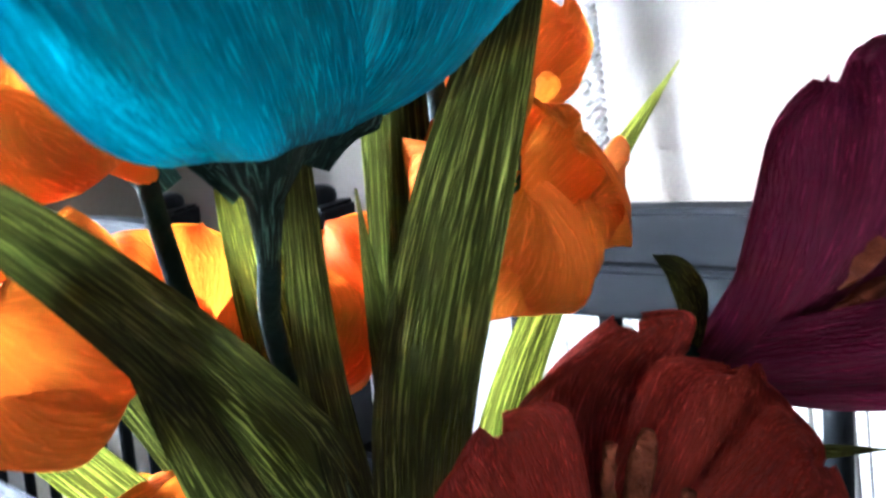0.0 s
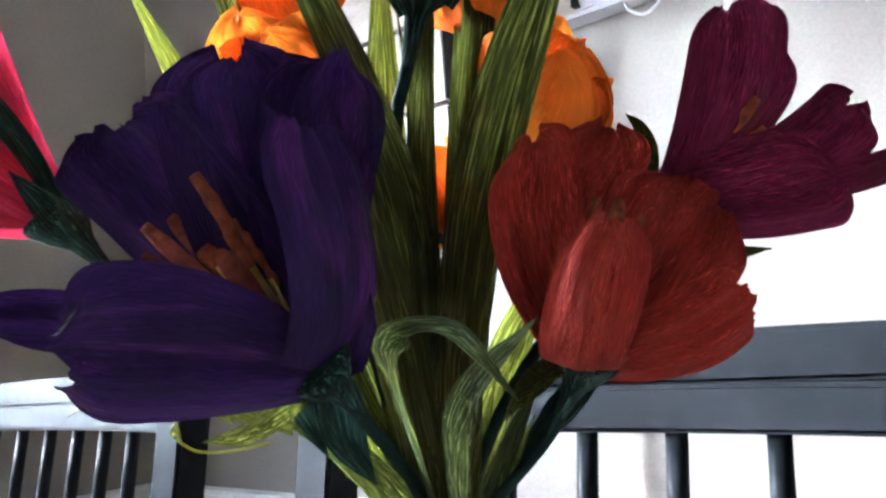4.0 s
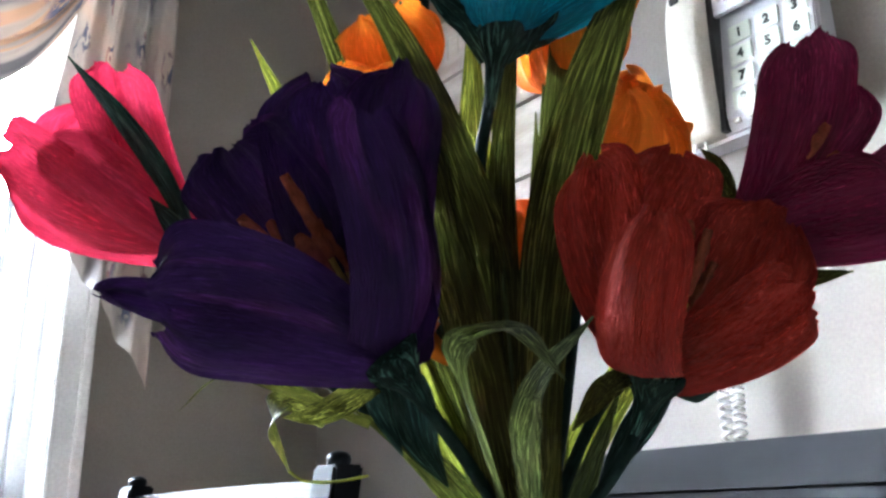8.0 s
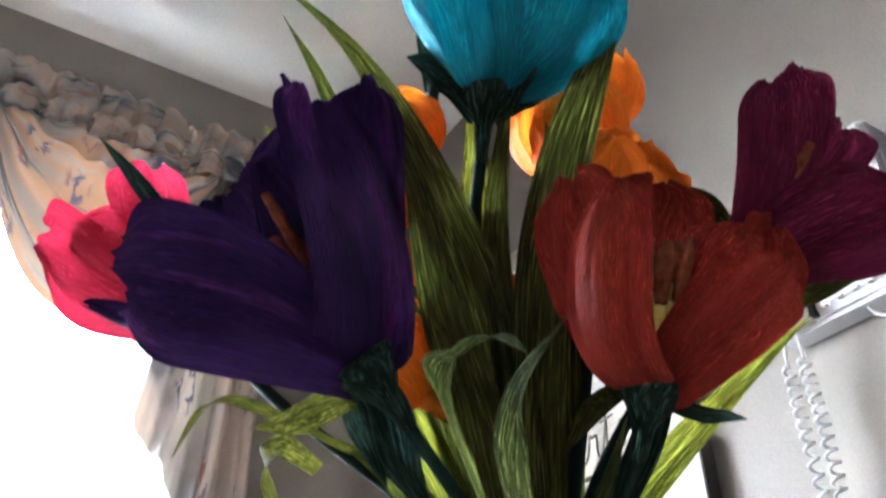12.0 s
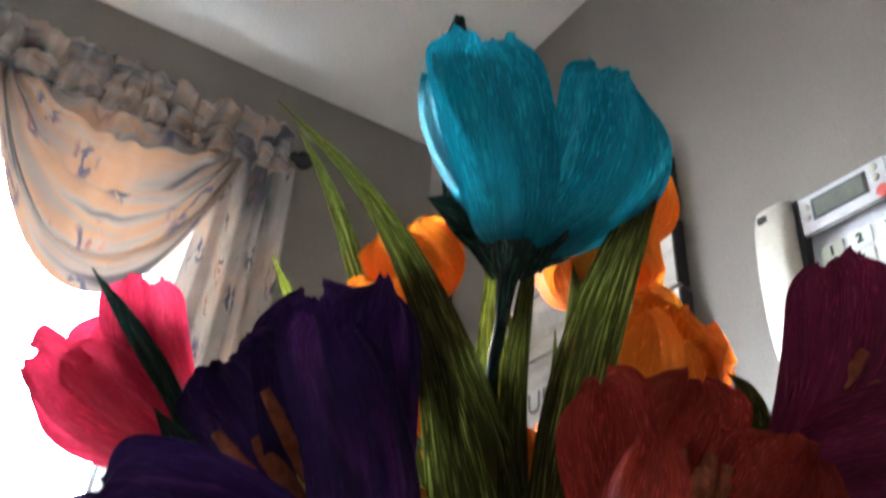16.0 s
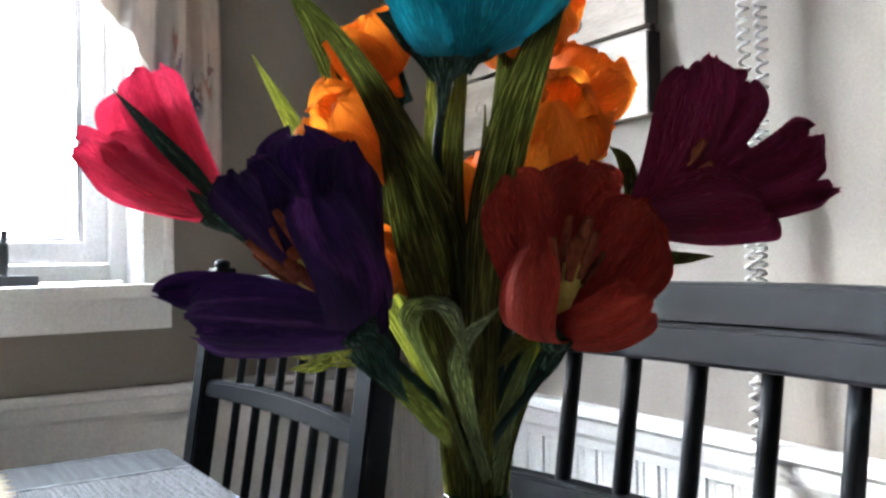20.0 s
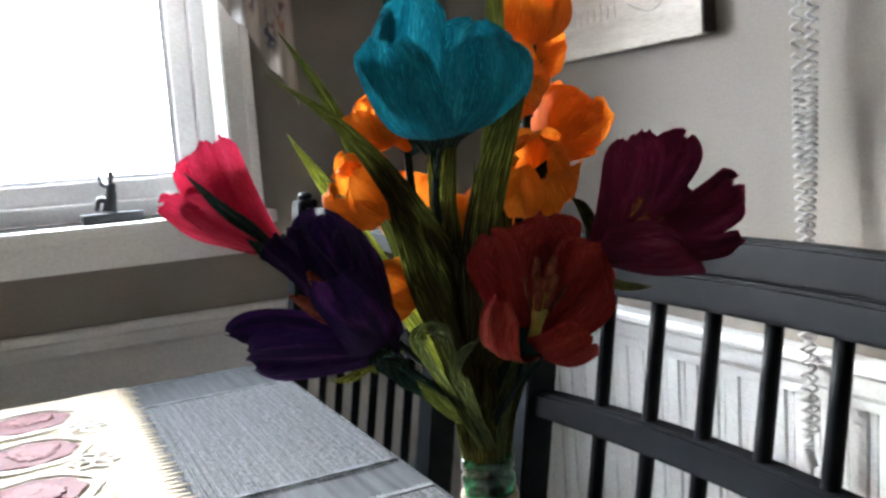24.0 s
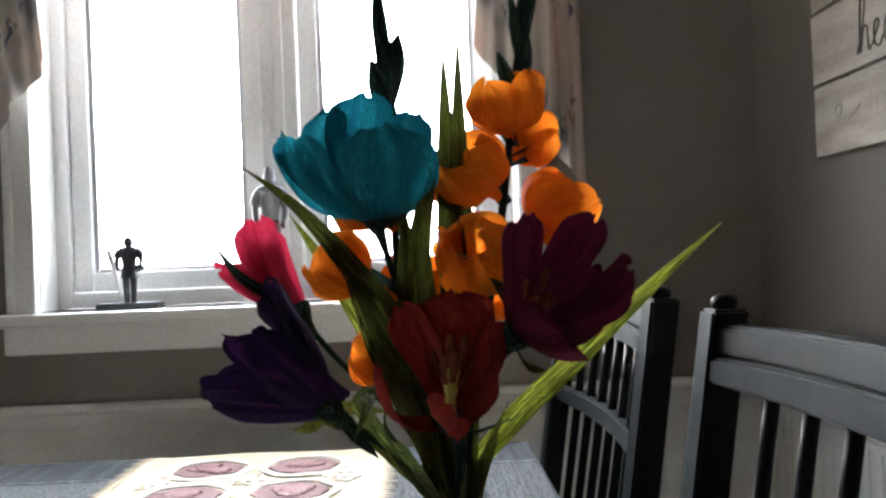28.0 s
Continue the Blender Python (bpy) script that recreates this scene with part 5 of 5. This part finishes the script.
# ---- gladiolus stalks ----
def floret(stalk, root, centre, size, seed, spread=0.8, count=4, threads=False):
    """One ruffled trumpet: overlapping petals round an axis, on a short neck from the stalk."""
    root, c = Vector(root), Vector(centre)
    ax = (c - root).normalized()
    b = c - ax * size * 0.55
    s = ax.orthogonal().normalized()
    o = ax.cross(s)
    r = random.Random(seed)
    leaf(stalk, [root - ax * 0.004, root + ax * 0.010 - s * 0.006, b + ax * size * 0.35 - s * size * 0.30], 0.011, "deep_leaf", -s, 0.4, "bract", 1.6, 0.7, 14)
    core = part("floret", tube([root, (root + b) * 0.5, b, b + ax * 0.008], 0.0035, 8, 8, taper=lambda u: 0.002 + 0.003 * u), "orange", stalk, smooth=True)
    for k in range(count):
        a = 2 * math.pi * k / count + seed * 1.7
        d = s * math.cos(a) + o * math.sin(a)
        ln = size * (0.95 + 0.2 * r.random())
        tip = b + ax * ln * (0.95 - 0.30 * spread * r.random()) + d * ln * spread * (0.42 + 0.3 * r.random())
        round_petal(core, b, tip, ax, size * (0.98 + 0.2 * r.random()), "orange", seed * 10 + k, 0.07, 0.24, point=1.25 + 0.8 * r.random(), keel=0.05)
    if threads:
        for k in range(2):
            a = r.random() * 6.28
            d = s * math.cos(a) + o * math.sin(a)
            top = b + ax * size * 0.86 + d * size * 0.22
            f = part("filament", tube([b, b + ax * size * 0.5 + d * 0.003, top], 0.0004, 8, 5), "filament", core, smooth=True)
            part("anther", tube([top - ax * 0.0005, top + d * 0.0018, top + d * 0.0036 + ax * 0.0006], 0.0007, 5, 6), "thread", f, smooth=True)
    return core


def bud(stalk, base, tip, width, seed):
    """A closed bud: two folded sheaths pressed against the stalk, ending in a point."""
    b, t = Vector(base), Vector(tip)
    ax = (t - b).normalized()
    s = ax.orthogonal().normalized()
    for k in range(2):
        d = Matrix.Rotation(math.pi * k + seed, 3, ax) @ s
        leaf(stalk, [b - ax * 0.006, b + ax * 0.006 + d * width * 0.12, b + (t - b) * 0.6 + d * width * 0.16, t + d * 0.0008], width, "deep_leaf", d, 0.9, "bud_sheath", 2.4, 0.75, 18, swell=0.5)


def gladiolus(label, line, florets, buds, r=0.0026):
    g = thing("paper_gladiolus", MOUTH, label, "paper flower", "flowers in the bottle")
    part("stalk", tube(line, r, 36, 8, taper=lambda u: r * (1.0 - 0.35 * u if u < 0.7 else 1.25 - 0.3 * u)), "tape", g, "dark green taped stalk", smooth=True)
    for k, (root, centre, size, *more) in enumerate(florets):
        floret(g, root, centre, size, k + len(label), *more)
    for k, (base, tip, w) in enumerate(buds):
        bud(g, base, tip, w, k * 1.3)
    return g


low = (VX, VY, VR - 0.05)
glad_a = gladiolus("orange crepe paper gladiolus spike with ruffled florets and green buds", [low, (0.1799, 0.1771, 0.9550), (0.1893, 0.1694, 1.0206), (0.2040, 0.1689, 1.0914), (0.2137, 0.1755, 1.1514), (0.2222, 0.1829, 1.2008), (0.2278, 0.1860, 1.2442)], [
    ((0.2042, 0.1669, 1.0731), (0.1915, 0.1415, 1.0880), 0.040, 0.40, 4, True),
    ((0.2070, 0.1709, 1.0954), (0.2370, 0.1760, 1.1120), 0.034, 0.85),
    ((0.2075, 0.1725, 1.1150), (0.1880, 0.1600, 1.1315), 0.035, 0.7, 4),
    ((0.2136, 0.1756, 1.1367), (0.2265, 0.1875, 1.1486), 0.024),
    ((0.2147, 0.1765, 1.1464), (0.2110, 0.1710, 1.1660), 0.032, 0.8, 4),
    ((0.1932, 0.1703, 1.0460), (0.1990, 0.1966, 1.0692), 0.032),
], [((0.2176, 0.1794, 1.1664), (0.2084, 0.1747, 1.1927), 0.0085), ((0.2195, 0.1814, 1.1734), (0.2259, 0.1860, 1.2058), 0.010), ((0.2216, 0.1831, 1.1862), (0.2170, 0.1842, 1.2275), 0.009), ((0.2229, 0.1851, 1.2048), (0.2318, 0.1920, 1.2491), 0.010)])
glad_b = gladiolus("orange crepe paper gladiolus spike, dark buds at its tip", [low, (0.1740, 0.1803, 0.9549), (0.1614, 0.1876, 1.0206), (0.1513, 0.1898, 1.0818), (0.1509, 0.1891, 1.1423), (0.1507, 0.1850, 1.1916), (0.1452, 0.1835, 1.2340)], [
    ((0.1514, 0.1899, 1.0634), (0.1200, 0.1790, 1.0845), 0.034, 0.50, 4, True),
    ((0.1511, 0.1896, 1.1020), (0.1335, 0.1835, 1.1190), 0.030, 0.45, 4),
    ((0.1594, 0.1887, 1.0226), (0.1365, 0.1895, 1.0350), 0.028, 0.5, 4),
    ((0.1532, 0.1898, 1.0564), (0.1614, 0.2142, 1.0735), 0.030),
    ((0.1573, 0.1887, 1.0410), (0.1792, 0.1951, 1.0633), 0.030),
], [((0.1509, 0.1867, 1.1573), (0.1420, 0.1752, 1.1915), 0.0130), ((0.1498, 0.1882, 1.1741), (0.1564, 0.1994, 1.2107), 0.0130), ((0.1477, 0.1885, 1.1936), (0.1455, 0.1850, 1.2380), 0.014)])

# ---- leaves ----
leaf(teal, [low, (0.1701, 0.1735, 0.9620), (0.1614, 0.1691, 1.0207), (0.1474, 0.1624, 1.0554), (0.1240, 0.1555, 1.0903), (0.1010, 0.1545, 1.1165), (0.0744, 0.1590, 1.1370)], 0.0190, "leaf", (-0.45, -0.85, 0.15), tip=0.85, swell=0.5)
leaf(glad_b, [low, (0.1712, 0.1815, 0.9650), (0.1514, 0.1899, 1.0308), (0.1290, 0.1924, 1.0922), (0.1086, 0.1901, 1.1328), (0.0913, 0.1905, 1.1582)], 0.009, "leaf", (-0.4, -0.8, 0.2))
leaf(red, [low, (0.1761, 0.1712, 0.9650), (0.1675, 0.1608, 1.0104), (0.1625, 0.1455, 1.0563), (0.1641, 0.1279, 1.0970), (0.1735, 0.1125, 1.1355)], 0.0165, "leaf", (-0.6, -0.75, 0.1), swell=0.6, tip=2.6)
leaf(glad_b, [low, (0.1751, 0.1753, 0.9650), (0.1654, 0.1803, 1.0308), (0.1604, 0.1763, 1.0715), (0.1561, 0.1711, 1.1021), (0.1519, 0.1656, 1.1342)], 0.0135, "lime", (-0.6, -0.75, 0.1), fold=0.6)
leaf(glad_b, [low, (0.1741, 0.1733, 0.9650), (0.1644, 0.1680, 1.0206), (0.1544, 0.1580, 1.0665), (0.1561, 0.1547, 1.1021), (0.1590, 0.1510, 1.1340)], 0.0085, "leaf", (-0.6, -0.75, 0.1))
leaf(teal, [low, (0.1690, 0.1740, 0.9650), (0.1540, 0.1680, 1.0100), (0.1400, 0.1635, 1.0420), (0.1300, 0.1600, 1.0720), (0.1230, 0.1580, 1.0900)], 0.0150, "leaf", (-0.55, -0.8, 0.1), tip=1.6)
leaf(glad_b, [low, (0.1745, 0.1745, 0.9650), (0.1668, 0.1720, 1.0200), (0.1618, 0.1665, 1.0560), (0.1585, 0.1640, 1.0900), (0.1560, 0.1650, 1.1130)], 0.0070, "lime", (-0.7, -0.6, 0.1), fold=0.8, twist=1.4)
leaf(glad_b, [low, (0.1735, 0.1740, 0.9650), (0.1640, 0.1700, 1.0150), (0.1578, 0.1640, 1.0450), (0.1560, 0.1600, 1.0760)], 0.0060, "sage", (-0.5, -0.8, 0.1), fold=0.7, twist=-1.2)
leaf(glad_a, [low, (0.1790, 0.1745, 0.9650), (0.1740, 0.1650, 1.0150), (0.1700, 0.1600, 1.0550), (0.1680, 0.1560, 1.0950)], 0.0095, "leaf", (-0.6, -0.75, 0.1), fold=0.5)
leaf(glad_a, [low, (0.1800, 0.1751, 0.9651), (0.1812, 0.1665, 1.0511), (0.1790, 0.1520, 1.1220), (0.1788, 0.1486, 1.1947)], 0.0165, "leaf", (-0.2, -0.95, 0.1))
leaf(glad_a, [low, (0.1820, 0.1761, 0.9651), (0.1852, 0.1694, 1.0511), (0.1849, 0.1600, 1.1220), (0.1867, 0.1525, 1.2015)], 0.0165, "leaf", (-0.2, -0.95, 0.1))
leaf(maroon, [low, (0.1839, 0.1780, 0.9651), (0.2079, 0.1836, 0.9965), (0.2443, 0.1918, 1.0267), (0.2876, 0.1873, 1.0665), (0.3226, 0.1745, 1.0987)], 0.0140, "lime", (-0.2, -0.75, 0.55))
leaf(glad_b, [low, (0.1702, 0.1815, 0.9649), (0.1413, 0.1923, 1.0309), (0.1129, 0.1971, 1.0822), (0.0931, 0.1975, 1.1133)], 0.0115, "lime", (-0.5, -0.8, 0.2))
leaf(purple, [(0.1193, 0.1724, 1.0002), (0.1009, 0.1791, 1.0084), (0.0886, 0.1918, 1.0135), (0.0873, 0.2170, 1.0067)], 0.0060, "moss", (-0.3, -0.6, 0.6))
leaf(purple, [low, (0.1720, 0.1752, 0.9550), (0.1526, 0.1722, 0.9780), (0.1330, 0.1732, 0.9952), (0.1172, 0.1766, 1.0043)], 0.010, "leaf", (-0.5, -0.8, 0.1), base=0.8)
leaf(red, [(0.1719, 0.1711, 0.9499), (0.1507, 0.1602, 0.9851), (0.1314, 0.1515, 1.0147), (0.1353, 0.1493, 1.0218), (0.1368, 0.1360, 1.0205), (0.1310, 0.1160, 1.0050)], 0.010, "sage", (-0.3, -0.5, 0.8), swell=0.6)
leaf(red, [(0.1759, 0.1689, 0.9500), (0.1556, 0.1539, 0.9852), (0.1435, 0.1388, 1.0065), (0.1475, 0.1213, 1.0219)], 0.0085, "sage", (-0.5, -0.6, 0.6), swell=0.55)
leaf(purple, [(0.1162, 0.1591, 1.0105), (0.1091, 0.1613, 1.0064), (0.1010, 0.1660, 1.0015), (0.0943, 0.1714, 1.0007)], 0.008, "moss", (-0.2, -0.7, -0.6), name="sepal", base=0.7)
leaf(maroon, [(0.2059, 0.1225, 1.0490), (0.2037, 0.1174, 1.0628), (0.1996, 0.1170, 1.0718), (0.1950, 0.1188, 1.0764)], 0.006, "leaf", (-0.6, -0.7, 0.2), name="sepal")
leaf(maroon, [(0.2059, 0.1210, 1.0430), (0.2095, 0.1067, 1.0370), (0.2157, 0.0914, 1.0368)], 0.006, "leaf", (-0.6, -0.5, -0.4), name="sepal")
leaf(pink, [(0.0946, 0.2276, 1.0536), (0.0783, 0.2136, 1.0681), (0.0618, 0.2064, 1.0815), (0.0474, 0.2127, 1.0990)], 0.0066, "deep_leaf", (-0.5, -0.8, 0.3), name="sepal")
leaf(glad_b, [(0.1210, 0.1964, 1.0033), (0.1152, 0.1983, 1.0073), (0.1111, 0.2005, 1.0094), (0.1091, 0.2078, 1.0062), (0.1215, 0.2260, 1.0010), (0.1400, 0.2515, 0.9934)], 0.0085, "moss", (-0.7, -0.6, 0.2), tip=3.0, swell=0.6)
part("paper_thread", tube([(0.1392, 0.2508, 0.9937), (0.1450, 0.2500, 0.9905), (0.1520, 0.2420, 0.9900), (0.1590, 0.2330, 0.9915)], 0.0005, 14, 5), "lime", glad_b, smooth=True)
# broad dark sepals folded down from the calyxes
leaf(purple, [(0.1120, 0.1560, 1.0125), (0.1215, 0.1600, 1.0075), (0.1290, 0.1640, 0.9960), (0.1390, 0.1660, 0.9850)], 0.0120, "deep_leaf", (-0.6, -0.75, 0.1), 0.5, "sepal", 1.5, 0.8, 20)
leaf(purple, [(0.1130, 0.1640, 1.0120), (0.1200, 0.1680, 1.0050), (0.1290, 0.1720, 0.9930)], 0.0090, "deep_leaf", (-0.3, -0.9, 0.2), 0.5, "sepal", 1.5, 0.8, 20)
leaf(red, [(0.1755, 0.1240, 1.0100), (0.1790, 0.1330, 1.0030), (0.1810, 0.1450, 0.9930), (0.1815, 0.1560, 0.9800)], 0.0085, "deep_leaf", (-0.7, -0.7, 0.0), 0.5, "sepal", 1.5, 0.85, 20)
leaf(red, [(0.1740, 0.1270, 1.0105), (0.1850, 0.1220, 1.0060), (0.1970, 0.1240, 1.0085), (0.2098, 0.1279, 1.0121)], 0.0048, "deep_leaf", (-0.2, -0.5, -0.8), 0.4, "sepal", 1.6, 0.8, 20)
leaf(red, [(0.1690, 0.1290, 1.0120), (0.1640, 0.1350, 1.0070), (0.1600, 0.1420, 0.9980)], 0.0070, "leaf", (-0.8, -0.5, 0.1), 0.4, "sepal", 1.6, 0.8, 20)
leaf(teal, [(0.1440, 0.1450, 1.1020), (0.1360, 0.1460, 1.1120), (0.1290, 0.1500, 1.1180), (0.1217, 0.1553, 1.1222)], 0.0150, "deep_leaf", (-0.7, -0.6, -0.3), 0.5, "sepal", 1.5, 0.9, 20)
leaf(teal, [(0.1430, 0.1430, 1.1030), (0.1420, 0.1310, 1.1095), (0.1450, 0.1215, 1.1155)], 0.0190, "deep_leaf", (-0.3, -0.7, -0.6), 0.4, "sepal", 2.2, 0.9, 20)
leaf(teal, [(0.1450, 0.1450, 1.1030), (0.1540, 0.1360, 1.1100), (0.1640, 0.1300, 1.1150)], 0.0140, "deep_leaf", (0.3, -0.7, -0.6), 0.4, "sepal", 1.6, 0.9, 20)
leaf(pink, [(0.0940, 0.2280, 1.0530), (0.0860, 0.2190, 1.0560), (0.0740, 0.2160, 1.0650)], 0.0090, "deep_leaf", (-0.5, -0.8, 0.1), 0.4, "sepal", 1.6, 0.8, 20)
# close bundle of blades rising from the neck
r = random.Random(12)
for k in range(12):
    a = 2 * math.pi * k / 12 + 0.3 * r.random()
    h = 0.035 + 0.045 * r.random()
    sp = 0.012 + 0.020 * r.random() * (h / 0.09)
    d = Vector((math.cos(a), math.sin(a), 0))
    owner = (glad_a, glad_b, teal, red, purple, maroon)[k % 6]
    side = Vector((-d.y, d.x, 0)) * 0.006 * (r.random() - 0.5)
    leaf(owner, [MOUTH + d * 0.006 - Vector((0, 0, 0.04)), MOUTH + d * 0.008, MOUTH + d * (0.008 + sp * 0.35) + side + Vector((0, 0, h * 0.5)), MOUTH + d * (0.008 + sp) + side * 2 + Vector((0, 0, h))], 0.007 + 0.005 * r.random(), ("leaf", "moss", "leaf", "moss", "sage")[k % 5], (-0.55, -0.75, 0.15), swell=0.35)

# ---- beadboard panels below the rail ----
def beadboard(name, along, a0, a1, wall_at, label, relief=1.0):
    w = thing(name, ((a0, wall_at, 0) if along == "x" else (wall_at, a0, 0)), label, "wainscot", kind="structure")
    n = int((a1 - a0) / 0.0415)
    step = (a1 - a0) / n
    z0, z1 = 0.12, RAIL - 0.064
    bm = bmesh.new()
    prof = [(0.0006, 0.0), (0.0026, 0.0075), (step - 0.0150, 0.0075), (step - 0.0138, 0.0030), (step - 0.0124, 0.0072), (step - 0.0030, 0.0072), (step - 0.0012, 0.0)]
    ends = [[bm.verts.new((d, -h * relief, z) if along == "x" else (-h * relief, d, z)) for d, h in prof] for z in (z0, z1)]
    m = len(prof)
    for k in range(m):
        bm.faces.new((ends[0][k], ends[0][(k + 1) % m], ends[1][(k + 1) % m], ends[1][k]))
    bmesh.ops.recalc_face_normals(bm, faces=bm.faces)
    me = bpy.data.meshes.new("board")
    bm.to_mesh(me)
    bm.free()
    me.materials.append(MAT["white"])
    for i in range(n):
        ob = new("board", me)
        ob.parent = w
        ob.location = (i * step, 0, 0) if along == "x" else (0, i * step, 0)


beadboard("wainscot_east", "y", -0.60, NORTH - 0.004, EAST, "white beadboard panelling behind the chairs")
tagged(link("wainscot_north", boxed(WEST, NORTH - 0.006, 0.12, EAST - 0.010, NORTH + 0.002, RAIL - 0.064), "white"), "plain white panelling below the window", "wainscot", kind="structure")
